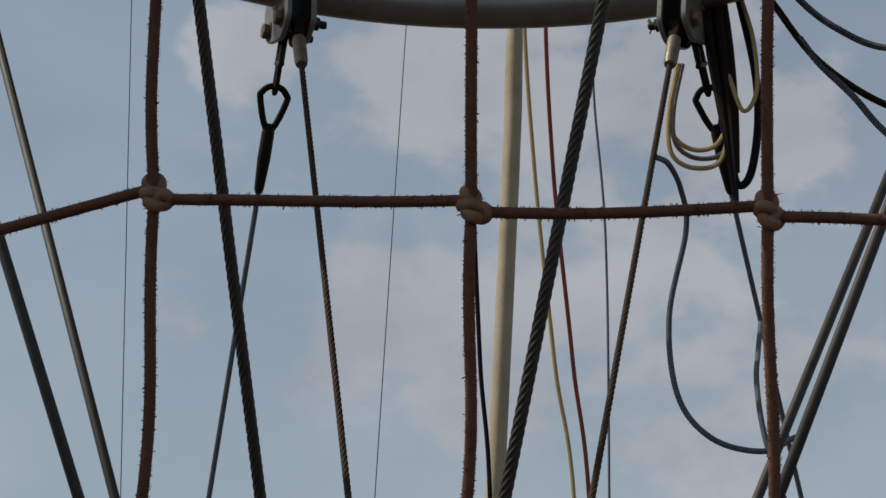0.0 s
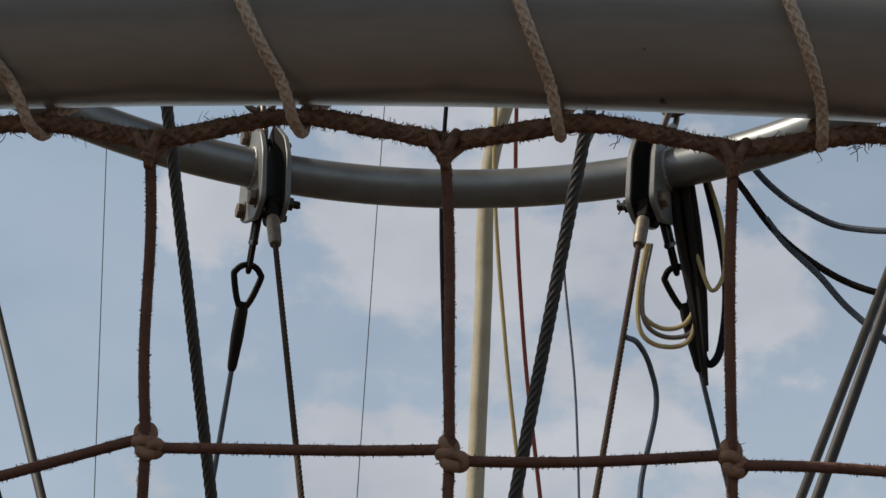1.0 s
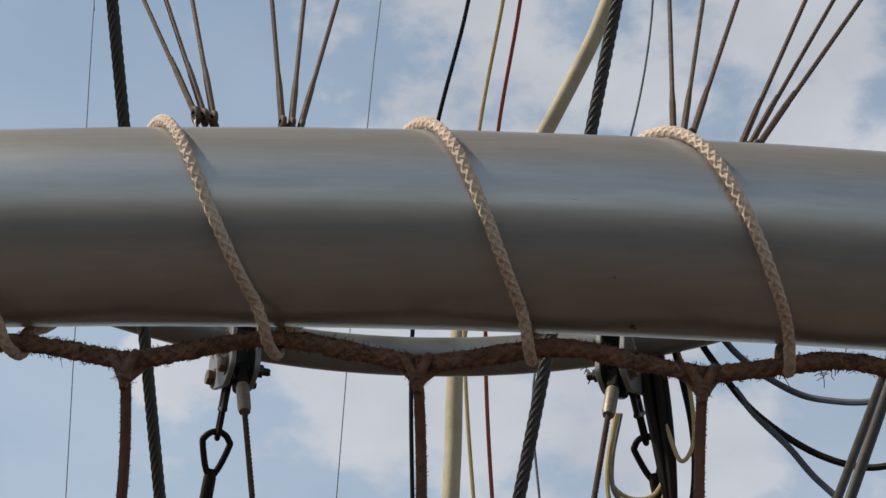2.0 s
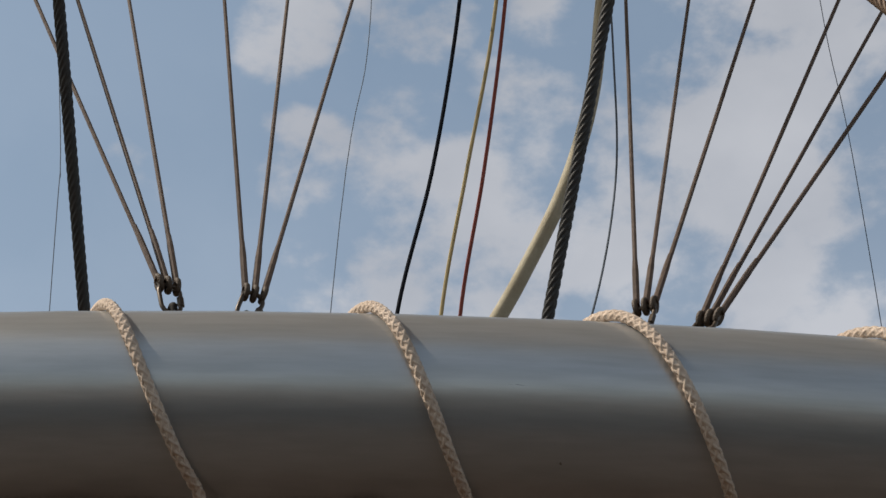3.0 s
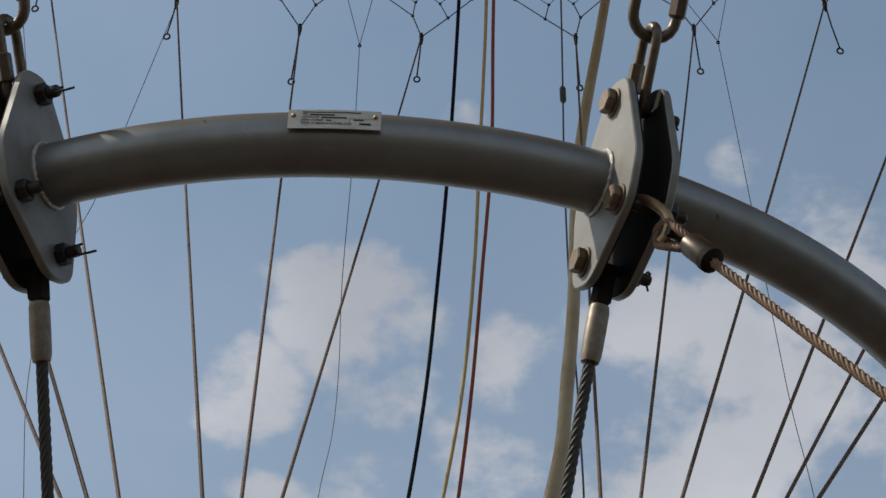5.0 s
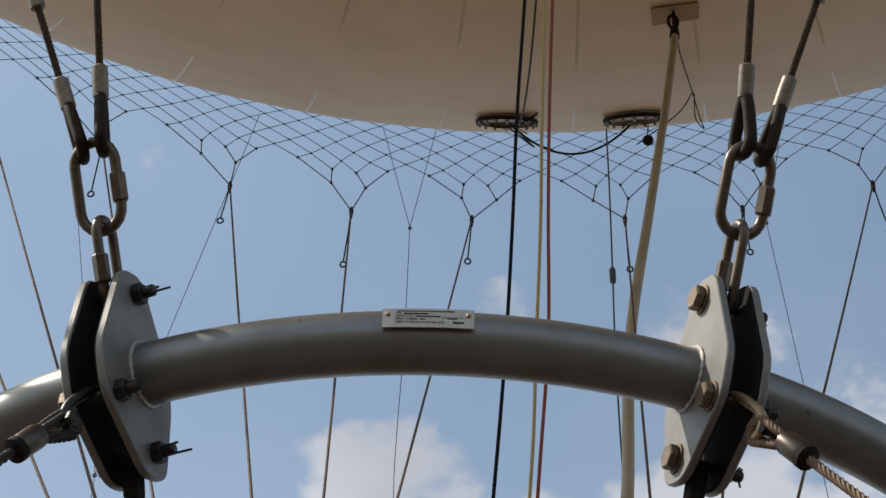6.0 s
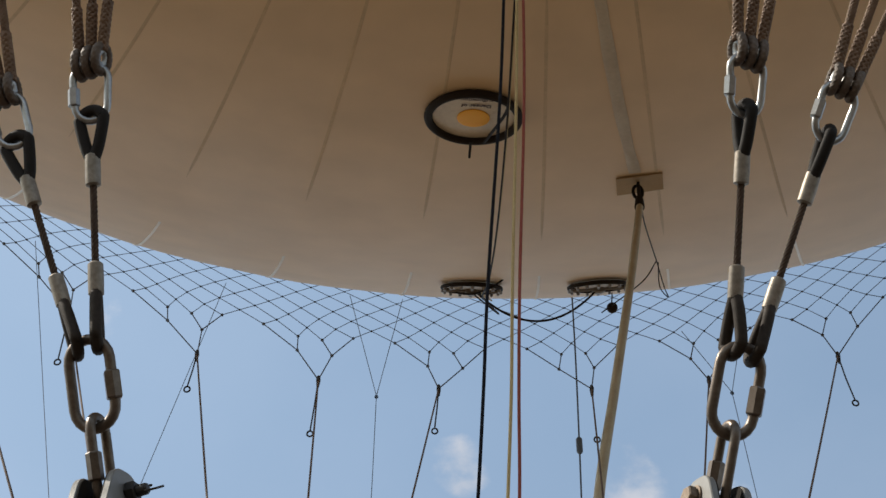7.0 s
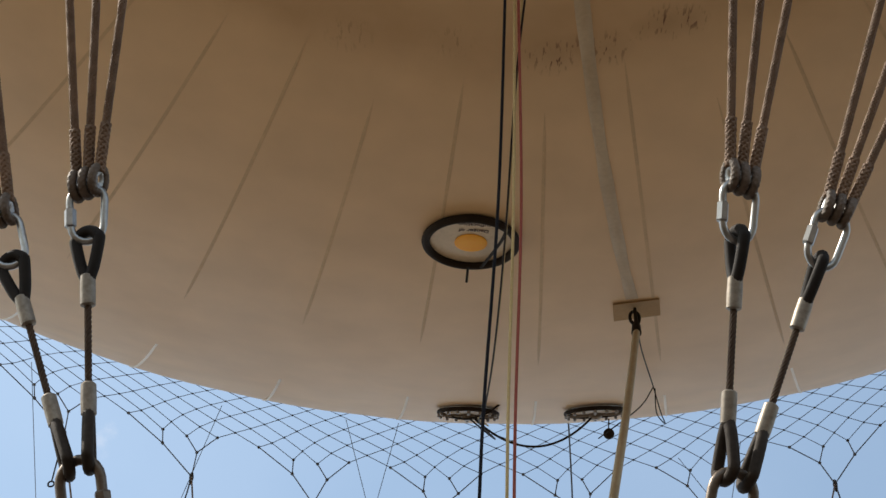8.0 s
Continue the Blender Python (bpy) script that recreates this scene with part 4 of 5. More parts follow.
def rope_mesh(a, b, near):
    """A braided rope from its eye at a up to b."""
    d = (b - a).length
    way = (b - a) / d
    g = Geo()
    pts = [a + way * (d * i / 40) + Vector((0, 0, -0.05 * 4 * (i / 40) * (1 - i / 40) * 0.6)) for i in range(41)]
    rad = [0.0066 - 0.0020 * i / 40 for i in range(41)]
    if near:
        cut = [a + way * (1.6 * i / 60) for i in range(61)]
        splice = [p for p in cut if (p - a).length < 0.085]
        g.braid([tuple(p) for p in cut], 0.0074, 0.040, pairs=6, step=22, sides=4, thick=0.26, wave=0.045)
        g.braid([tuple(p) for p in splice], 0.0096, 0.046, pairs=5, step=20, wave=0.08)
        g.tube([tuple(p) for p in pts if (p - a).length > 1.5], 0.0075, 8)
    else:
        g.tube([tuple(p) for p in pts], rad, 8)
        g.tube([tuple(a), tuple(a + way * 0.17), tuple(a + way * 0.23)], [0.0090, 0.0088, 0.0066], 8)
    return g.mesh("rope", M_ROPE if near else M_FARROPE, angle=0 if near else 40)


def rope_eye():
    """The braided rope led round in an eye."""
    loop = [(0.0155 * math.sin(q), 0.0, 0.017 - 0.021 * math.cos(q)) for q in np.linspace(-2.75, 2.75, 40)]
    g = Geo().strands(loop, 0.0078, 8, 0.030, sides=24, step=24, cross=True, depth=0.34)
    return g.mesh("eye", M_EYEROPE, angle=0)


def rope_thimble(mat):
    ring = [(0.0110 * math.cos(q), 0, 0.017 + 0.0155 * math.sin(q)) for q in np.linspace(0, 2 * math.pi, 24, endpoint=False)]
    return Geo().tube(ring, 0.0034, 8, closed=True, flat=2.7).mesh("thimble", mat)


THIMBLE, DULL_THIMBLE = rope_thimble(M_ZINC), rope_thimble(M_LINK)
ROPE_EYE = rope_eye()
UP = Vector((0, 0, 1))


def quick_link(meshes, m, label, group):
    ob = thing("quick_link", label, "link", m.translation, group)
    part("link_bar", meshes[0], ob, m)
    part("link_nut", meshes[1], ob, m)
    return ob


def make_suspension(p):
    er, et, u, w, c = plate_axes(p)
    feet = [foot(6 * p + i) for i in range(6)]
    top = c + u * 0.122
    mean = sum(feet, Vector()) / 6
    way = (mean - top).normalized()
    side = SIDE.get(p, 0.0)
    way = (way + et * side).normalized()
    s = -1 if p in (3,) else 1
    # first link edge-on through the bolt, second across it
    m1 = frame_of(top - way * 0.012, way, er * s)
    quick_link(LINK1, m1, "weathered steel quick link on the lug plate bolt", "lower quick links")
    at2 = top + way * (0.135 - 0.012 - 0.017)
    m2 = frame_of(at2, way, et * (-1 if p in (3, 4, 5) else 1))
    quick_link(LINK2, m2, "large weathered steel quick link joining two wire strops", "upper quick links")
    t2 = at2 + way * (0.135 - 0.018)
    long = STROP if p in (3, 4) else STROP - 0.035
    for h in range(2):
        three = feet[3 * h:3 * h + 3]
        goal = sum(three, Vector()) / 3
        off = et * (0.016 if h else -0.016)
        a = t2 + off
        d = (goal - a).normalized()
        d = (d + et * side * 0.6).normalized()
        if (p, h) in ROPE_LINK:
            d = (Vector(ROPE_LINK[(p, h)]) - a).normalized()
        ob = thing("wire_strop", "short dark wire strop with pale sleeves at both ends", "wire strop", a, "wire strops")
        flat, turn = er, (et if p in (4, 5, 6) else er)
        ml = frame_of(a, d, Vector((0, 1, 0)) if p == 4 else flat)
        part("lower_eye", STROP_MESH[0], ob, ml, "dark steel thimble eye")
        part("sleeve", STROP_MESH[1], ob, frame_of(a + d * 0.084, d, er), "pale aluminium sleeve")
        part("wire", STROP_MESH[2], ob, frame_of(a + d * 0.125, d, er))
        part("sleeve", STROP_MESH[1], ob, frame_of(a + d * (long - 0.082 - 0.05), d, er), "pale aluminium sleeve")
        part("upper_eye", STROP_MESH[3], ob, frame_of(a + d * (long - 0.086), d, turn), "black sheathed eye")
        t3 = a + d * (long - 0.022)
        if p in (0, 7):
            quick_link(DULL_LINK3, frame_of(t3, d, et), "weathered steel quick link holding three ropes", "rope links")
        else:
            quick_link(LINK3, frame_of(t3, d, et if turn is er else (et + er * 0.35)), "bright zinc quick link holding three ropes", "rope links")
        t4 = t3 + d * 0.085
        for i, ft in enumerate(three):
            b = t4 + et * (i - 1) * (0.022 if p in (0, 7) else 0.017)
            way3 = (ft - b).normalized()
            rp = thing("suspension_rope", "weathered brown braided rope rising to the balloon net", "rope", b, "suspension ropes")
            near = p in (3, 4)
            part("eye", ROPE_EYE, rp, frame_of(b, way3, er), "worn dark rope eye")
            part("thimble", DULL_THIMBLE if p in (0, 7) else THIMBLE, rp, frame_of(b, way3, er), "dull steel thimble" if p in (0, 7) else "bright steel thimble")
            part("rope", rope_mesh(b + way3 * 0.03, ft, near), rp)


LEG_END = [Vector(q) for q in ((0.065, 0, 1.02), (0.064, 0, 1.02), (0.117, -0.03, 1.02), (-0.065, -0.2, 0.95), (-0.11, 0.28, 1.0), (-0.148, 0, 1.02), (-0.149, 0, 1.02), (0.014, 0.102, 1.02))]


def make_tether_leg(p):
    er, et, u, w, c = plate_axes(p)
    low = c - u * 0.118
    end = LEG_END[p]
    way = (end - low).normalized()
    ob = thing("tether_leg", "black wire rope with a pale swaged socket under a lug plate", "wire rope", low, "tether legs")
    m = frame_of(low, -way, w)
    part("eye_end", FORK, ob, m @ pose(0, 0, -0.052), "dark steel eye end")
    part("socket", SOCKET, ob, m @ pose(0, 0, -0.071), "pale swaged socket")
    a = low + way * 0.13
    if p in (0, 3, 4, 7):
        g = Geo().strands([tuple(a.lerp(end, i / 30)) for i in range(31)], 0.0086 if p in (3, 4) else 0.0066, 6, 0.08, sides=30, step=40, depth=0.3)
        mat = M_WIRE if p in (3, 4) else M_STROPWIRE
    else:
        g, mat = Geo().tube([tuple(a), tuple(end)], 0.0085, 10), M_WIRE
    part("wire", g.mesh("wire", mat, angle=0), ob)


STAY_END = {3: (136.5, 2.8, 0.55), 4: (-136.5, 2.8, 0.55), 0: (25.5, 2.8, 0.7), 7: (-22.5, 2.8, -0.2)}


def make_stay(p):
    er, et, u, w, c = plate_axes(p)
    a = c + w * 0.090 - u * 0.046
    az, r, z = STAY_END.get(p, (PLATE_AT[p], 2.8, 0.3))
    b = polar(az, r, z)
    way = (b - a).normalized()
    near = p in (3, 4, 2, 5)
    # stay 4 lies in shade: put into its darker wire and shackle colours
    strand = M_WIRE if p == 4 else M_STEELWIRE
    ob = thing("gondola_stay", "wire rope stay with a swaged eye shackled to a lug plate" if near else "black sheathed stay rope with a spliced eye below a lug plate", "wire rope", a, "gondola stays")
    side = way.cross(u).normalized()
    m = frame_of(a, way, u)
    # a bent bar hooked round the bolt, with its cross pin; farther round the ring a plain shackle
    if near:
        bow = [(-0.010, 0, -0.008), (0.004, 0, -0.012), (0.011, 0, 0.004), (0.013, 0, 0.030), (0.012, 0, 0.050), (0.004, 0, 0.067), (-0.010, 0, 0.074), (-0.022, 0, 0.072)]
        pin = [(-0.004, -0.022, 0.078), (-0.004, 0.007, 0.078)]
    else:
        bow = [(0.015 * math.cos(q), 0, 0.012 + 0.018 * math.sin(q)) for q in np.linspace(math.pi, 2 * math.pi, 9)]
        bow = [(-0.015, 0, 0.070)] + bow + [(0.015, 0, 0.070)]
        pin = [(-0.024, 0, 0.066), (0.024, 0, 0.066)]
    g = Geo().tube(smooth_line(bow, 5), 0.0076, 12)
    part("shackle", g.mesh("shackle", M_BRASS if near and p != 4 else M_DARKBOLT), ob, m, "tarnished shackle")
    g = Geo().tube(pin, 0.0070, 10)
    if near:
        g.lathe([(0.006, 0), (0.0105, 0.001), (0.0105, 0.008), (0.009, 0.009)], 6, pose(-0.004, -0.018, 0.078, 90, 0, 0))
    part("shackle_pin", g.mesh("shackle_pin", M_DARKBOLT), ob, m)
    L = 0.074 if near else 0.105
    drop = 0.054 if near else 0.118
    eye = smooth_line([(x, y, z + drop) for x, y, z in eye_path(L, 0.032 if near else 0.064)], 4)
    if not near:
        g = Geo().tube([(x * 0.55, y, z) for x, y, z in link_path(0.10, 0.034, 0.006)], 0.0062, 8, closed=True)
        part("joining_link", g.mesh("joining_link", M_BLACK), ob, m @ pose(0, 0, 0.034), "black joining link")
    rot = frame_of(a, way, er + UP * 0.8) if near else m @ pose(0, 0, 0, 0, 0, 90)
    if near:
        g = Geo()
        for k in (-1, 1):
            turn = [(x * (1 + 0.12 * k) - 0.012 * (1 - (z - drop) / L), y + k * 0.0062 * math.sin(math.pi * min(1, (L + drop - z) / L)), z + 0.003 * k) for x, y, z in eye]
            g.strands(turn, 0.0060, 6, 0.05, sides=24, step=36, depth=0.42)
        part("eye", g.mesh("eye", strand, angle=0), ob, rot)
        g = Geo().lathe([(0.010, 0), (0.0160, 0.003), (0.0176, 0.010), (0.0176, 0.040), (0.0160, 0.046), (0.010, 0.048)], 18)
        part("ferrule", g.mesh("ferrule", M_FERRULE), ob, m @ pose(0, 0, drop + L - 0.008), "dark swaged ferrule")
        g = Geo().lathe([(0.0085, 0), (0.0185, 0.002), (0.0180, 0.012), (0.0085, 0.016)], 16)
        part("collar", g.mesh("collar", M_BLACK), ob, m @ pose(0, 0, drop + L + 0.036))
        s0 = a + way * (drop + L + 0.040)
        g = Geo().strands([tuple(s0.lerp(b, i / 30)) for i in range(31)], 0.0070, 6, 0.064, sides=30, step=42, depth=0.42)
        part("wire", g.mesh("wire", strand, angle=0), ob)
    else:
        g = Geo().tube(eye, 0.0075, 10)
        part("eye", g.mesh("eye", M_BLACK), ob, rot, "black sheathed eye")
        g = Geo().lathe([(0.009, 0), (0.0145, 0.02), (0.015, 0.08), (0.011, 0.15), (0.008, 0.16)], 14)
        part("whipping", g.mesh("whipping", M_BLACK), ob, m @ pose(0, 0, drop + L - 0.02))
        s0 = a + way * (drop + L + 0.1)
        g = Geo().tube([tuple(s0), tuple(b)], 0.0062, 8)
        part("line", g.mesh("line", M_GREYCORD), ob)


SIDE = {3: 0.05, 4: 0.035}
# where the strops carry their rope links
ROPE_LINK = {(3, 1): (0.509, -1.560, 4.048), (3, 0): (0.658, -1.511, 4.045), (4, 0): (-0.507, -1.511, 4.085), (4, 1): (-0.647, -1.459, 4.080),
             (7, 0): (-0.592, 1.262, 4.097), (7, 1): (-0.398, 1.285, 4.083), (0, 0): (0.606, 1.315, 4.100), (0, 1): (0.785, 1.305, 4.100)}
for p in range(8):
    make_suspension(p)
    make_tether_leg(p)
    make_stay(p)


# ---- cables that hang about the far side of the ring ----
def cable(name, pts, r, mat, label, category="cable", sides=8, k=10, group=""):
    g = Geo().tube(smooth_line(pts, k), r, sides)
    single(name, g.mesh(name, mat), label, category, group)


# ---- the balloon ----
def on_balloon(az, pol, lift=0.0):
    """A point of the balloon: azimuth from +y towards +x, angle from its lowest point."""
    q, t = radians(az), radians(pol)
    r = BALLOON_R + lift
    return BALLOON + Vector((r * math.sin(t) * math.sin(q), r * math.sin(t) * math.cos(q), -r * math.cos(t)))


def surface_frame(az, pol, lift=0.0):
    """x along increasing azimuth, y up the cloth, z off the surface."""
    n = (on_balloon(az, pol) - BALLOON).normalized()
    x = polar(az + 90, 1, 0)
    m = Matrix((x, n.cross(x), n)).transposed().to_4x4()
    m.translation = on_balloon(az, pol, lift)
    return m


def make_balloon():
    ob = thing("gas_balloon", "large off-white gas balloon with brown stains round its foot", "balloon", BALLOON)
    g = Geo()
    ns, nr = 192, 120
    v, f = [(0, 0, -BALLOON_R)], []
    for j in range(1, nr):
        t = math.pi * j / nr
        for i in range(ns):
            q = 2 * math.pi * i / ns
            # cloth bellies a little between its seams
            r = BALLOON_R * (1 + 0.0006 * math.sin(t) * (abs(math.sin(q * 24)) - 0.6))
            v.append((r * math.sin(t) * math.sin(q), r * math.sin(t) * math.cos(q), -r * math.cos(t)))
    v.append((0, 0, BALLOON_R))
    f += [(0, 1 + (i + 1) % ns, 1 + i) for i in range(ns)]
    for j in range(nr - 2):
        a, b = 1 + j * ns, 1 + (j + 1) * ns
        f += [(a + i, a + (i + 1) % ns, b + (i + 1) % ns, b + i) for i in range(ns)]
    last = len(v) - 1
    a = 1 + (nr - 2) * ns
    f += [(last, a + i, a + (i + 1) % ns) for i in range(ns)]
    g.add(v, [q[::-1] for q in f])
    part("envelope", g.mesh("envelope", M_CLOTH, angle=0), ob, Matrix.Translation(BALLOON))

    def strip(az0, az1, p0, p1, width, lift, mat, name, label="", k=40, taper=0.0, fade=0.0):
        gg, vv, ff = Geo(), [], []
        for i in range(k + 1):
            t = i / k
            az, pol = az0 + (az1 - az0) * t, p0 + (p1 - p0) * t
            m = surface_frame(az, pol)
            wd = width * (1 - taper * math.sin(9 * t) * math.sin(23 * t))
            if fade:
                wd *= min(1.0, 0.12 + t / fade, 0.12 + (1 - t) / fade)
            h = lift if 0 < i < k else 0.0005
            for x, z in ((-wd / 2, 0.001), (-wd / 2 * 0.9, h), (wd / 2 * 0.9, h), (wd / 2, 0.001)):
                vv.append(tuple(m @ Vector((x, 0, z))))
        for i in range(k):
            for s in range(3):
                ff.append((i * 4 + s, i * 4 + s + 1, i * 4 + s + 5, i * 4 + s + 4))
        gg.add(vv, ff)
        return part(name, gg.mesh(name, mat), ob, None, label)

    for s in range(48):
        rs = random.Random(s)
        strip(SEAM_AT + s * 7.5, SEAM_AT + s * 7.5, 17.5 + rs.uniform(-0.5, 2.5), 36 + rs.uniform(-4, 2), 0.020, 0.0015, M_SEAM, "seam", k=30, fade=0.10)
        strip(SEAM_AT + s * 7.5, SEAM_AT + s * 7.5, 41.5 + rs.uniform(0, 1.5), 88, 0.020, 0.007, M_PALESEAM, "seam", k=40)
    # grey tape and the patch that carries the hose
    strip(5.5, 8.3, 12, 30.6, 0.075, 0.004, M_TAPE, "tape", "wide translucent grey tape", taper=0.12)
    m = surface_frame(8.52, 31.45)
    g = Geo()
    g.prism([(-0.15, -0.14), (0.15, -0.12), (0.15, 0.13), (-0.145, 0.12)], 0.004, 0.001, m @ pose(0, 0, 0.006, -90, 0, 0))
    part("patch", g.mesh("patch", M_PATCH, smooth=False), ob, None, "beige load patch")
    # manhole with its window
    m = surface_frame(-2.98, 26.18)
    ringp = [(0.27 * math.cos(q), 0.27 * math.sin(q), 0.02) for q in np.linspace(0, 2 * math.pi, 64, endpoint=False)]
    part("manhole_ring", Geo().tube(ringp, 0.026, 12, closed=True).mesh("manhole_ring", M_RUBBER), ob, m, "black rubber ring of a round window")
    g = Geo().lathe([(0.265, 0.004), (0.26, 0.010), (0.12, 0.013), (0.01, 0.014)], 48)
    part("window", g.mesh("window", M_CLEAR), ob, m, "milky round window")
    g = Geo().lathe([(0.098, 0.014), (0.098, 0.019), (0.09, 0.021), (0.01, 0.021)], 40)
    part("warning_disc", g.mesh("warning_disc", M_ORANGE), ob, m @ pose(0.0, -0.01, 0), "orange warning disc")
    for text, y in (("Danger of", 0.13), ("suffocation", 0.195)):
        cu = bpy.data.curves.new("warning_text", "FONT")
        cu.body, cu.size, cu.align_x, cu.align_y, cu.extrude, cu.offset = text, 0.044, "CENTER", "CENTER", 0.0005, 0.0008
        tx = bpy.data.objects.new("warning_text", cu)
        scene.collection.objects.link(tx)
        me = bpy.data.meshes.new_from_object(tx.evaluated_get(bpy.context.evaluated_depsgraph_get()))
        bpy.data.objects.remove(tx)
        me.materials.clear()
        me.materials.append(M_PRINT)
        part("warning_text", me, ob, m @ pose(0.01, y, 0.0165, 0, 0, 180))
    # two valves near the skyline
    for az, pol in VALVES:
        mv = surface_frame(az, pol)
        rim = [(0.22 * math.cos(q), 0.22 * math.sin(q), 0.03) for q in np.linspace(0, 2 * math.pi, 48, endpoint=False)]
        part("valve_ring", Geo().tube(rim, 0.017, 10, closed=True).mesh("valve_ring", M_RUBBER), ob, mv, "black valve ring")
        g = Geo().lathe([(0.21, 0.006), (0.2, 0.012), (0.01, 0.014)], 40)
        part("valve_disc", g.mesh("valve_disc", M_CLEAR), ob, mv)
        lug = Geo().lathe([(0.012, 0), (0.012, 0.02), (0.006, 0.024)], 8).mesh("valve_bolt", M_ZINC)
        for i in range(16):
            q = 2 * math.pi * i / 16
            part("valve_bolt", lug, ob, mv @ Matrix.Translation((0.22 * math.cos(q), 0.22 * math.sin(q), 0.045)))
        g = Geo().tube([(-0.2, 0, 0.05), (0.2, 0, 0.05)], 0.012, 8).tube([(0, -0.2, 0.05), (0, 0.2, 0.05)], 0.012, 8)
        g.lathe([(0.05, 0.04), (0.05, 0.07), (0.03, 0.085)], 16)
        part("valve_spider", g.mesh("valve_spider", M_SLEEVE), ob, mv)


SEAM_AT = 2.2
VALVES = ((-1.65, 44.25), (5.65, 44.4))
make_balloon()


# ---- the net of the balloon ----
def tangent_circle():
    """Where a line from the feet, in a plane through the balloon's axis, touches the balloon."""
    dx, dz = -FOOT_R, BALLOON.z - FOOT_Z
    d = math.hypot(dx, dz)
    ang = math.atan2(dz, dx) - math.asin(BALLOON_R / d)
    L = math.sqrt(d * d - BALLOON_R ** 2)
    return ang, L


def make_balloon_net():
    ob = thing("balloon_net", "dark twine net round the balloon ending in crow's feet", "net", (BALLOON.x, BALLOON.y, FOOT_Z))
    ang, L = tangent_circle()

    def place(az, s, lift=0.0):
        """A point of the net: s metres up from the feet, first straight to the balloon, then up along it."""
        q = radians(az)
        if s <= L:
            r, z = FOOT_R + s * math.cos(ang), FOOT_Z + s * math.sin(ang)
        else:
            t = (s - L) / BALLOON_R
            a0 = ang - math.pi / 2
            r, z = (BALLOON_R + 0.01) * math.cos(a0 + t), BALLOON.z + (BALLOON_R + 0.01) * math.sin(a0 + t)
        return Vector((BALLOON.x + r * math.sin(q), BALLOON.y + r * math.cos(q), z))

    mesh = Geo()
    n = 192
    rows = [NET_S0 + NET_STEP * i for i in range(NET_ROWS)]

    def node(i, j):
        az = (i + 0.5 * (j % 2)) * 360.0 / n + 360.0 / n / 2
        s = rows[j]
        # the lower rows are drawn down towards the feet
        u = ((az / 7.5) % 1.0)
        pull = math.cos(2 * math.pi * (u - 0.5)) * math.exp(-j * 0.42) * NET_PULL
        pinch = -math.sin(2 * math.pi * (u - 0.5)) * math.exp(-j * 0.6) * 0.35
        return place(az + pinch, s - pull)

    r = 0.0030
    for j in range(NET_ROWS - 1):
        for i in range(n):
            a = node(i, j)
            if j % 2 == 0:
                b, c = node(i, j + 1), node(i - 1, j + 1)
            else:
                b, c = node(i, j + 1), node(i + 1, j + 1)
            mesh.tube([a, b], r, 3)
            mesh.tube([a, c], r, 3)
            if j < 8:
                mesh.tube([a - Vector((0, 0, 0.011)), a, a + Vector((0, 0, 0.011))], [0.003, 0.008, 0.003], 4)
    tagged(part("net_mesh", mesh.mesh("net_mesh", M_NETLINE, angle=0), ob), kind="stuff")
    for k in range(48):
        az = (k + 0.5) * 7.5
        g = Geo()
        f0 = foot(k)
        i0 = k * 4
        nodes = [node(i0 + i, 0) for i in range(4)]
        y1 = place(az - 1.0, NET_Y * 0.58 + 0.1)
        y2 = place(az + 1.0, NET_Y * 0.58 + 0.1)
        g.tube([f0 - Vector((0, 0, 0.06)), f0, f0 + Vector((0, 0, 0.03))], [0.008, 0.014, 0.008], 6)
        crow = part("crow_foot", g.mesh("crow_foot", M_NETLINE), ob)
        for a, b in ((f0, y1), (f0, y2), (y1, nodes[0]), (y1, nodes[1]), (y2, nodes[2]), (y2, nodes[3])):
            g = Geo().tube([a, a.lerp(b, 0.96), b, b + (b - a).normalized() * 0.02], [r * 1.25, r * 1.25, 0.012, 0.004], 5)
            part("foot_leg", g.mesh("foot_leg", M_NETLINE), crow)
        rr = random.Random(k)
        L2 = rr.uniform(0.28, 0.42)
        sw = Vector((rr.uniform(-0.05, 0.025), rr.uniform(-0.05, 0.05), 0))
        g = Geo().tube([f0, f0 + sw * 0.4 + Vector((0, 0, -L2 * 0.5)), f0 + sw + Vector((0, 0, -L2))], 0.0045, 5)
        e = f0 + sw + Vector((0, 0, -L2 - 0.03))
        g.tube([e + Vector((0.016 * math.cos(q), 0, 0.022 * math.sin(q))) for q in np.linspace(0, 2 * math.pi, 12, endpoint=False)], 0.005, 5, closed=True)
        part("loop_tail", g.mesh("loop_tail", M_NETLINE), ob)


NET_S0, NET_STEP, NET_ROWS, NET_PULL, NET_Y = 2.2, 0.60, 12, 0.25, 2.0
make_balloon_net()

# ---- hose and control cords ----
hose_z = (2.5, 3.2, 3.8, 4.4, 5.0, 5.5, 6.0, 6.5, 7.0, 7.5, 8.0, 9.0, 10.0, 11.0, 11.76)
hose_x = (-0.092, -0.076, -0.062, -0.05, -0.035, 0.10, 0.335, 0.54, 0.665, 0.72, 0.765, 0.825, 0.975, 1.13, 1.235)
hose = thing("filling_hose", "pale fabric hose hanging slack from the balloon", "hose", (1.235, 4.1, 11.9))
line = smooth_line([(hose_x[0] - 0.01, 4.1, 0.02)] + [(x, 4.1, z) for x, z in zip(hose_x, hose_z)], 14)
part("hose_body", Geo().tube(line, [(0.042 if q[2] < 7 else 0.042 - 0.0027 * (q[2] - 7)) * (1 + 0.05 * noise.noise(Vector((0, 0, q[2] * 3)))) for q in line], 20, flat=0.8).mesh("hose_body", M_HOSE), hose)
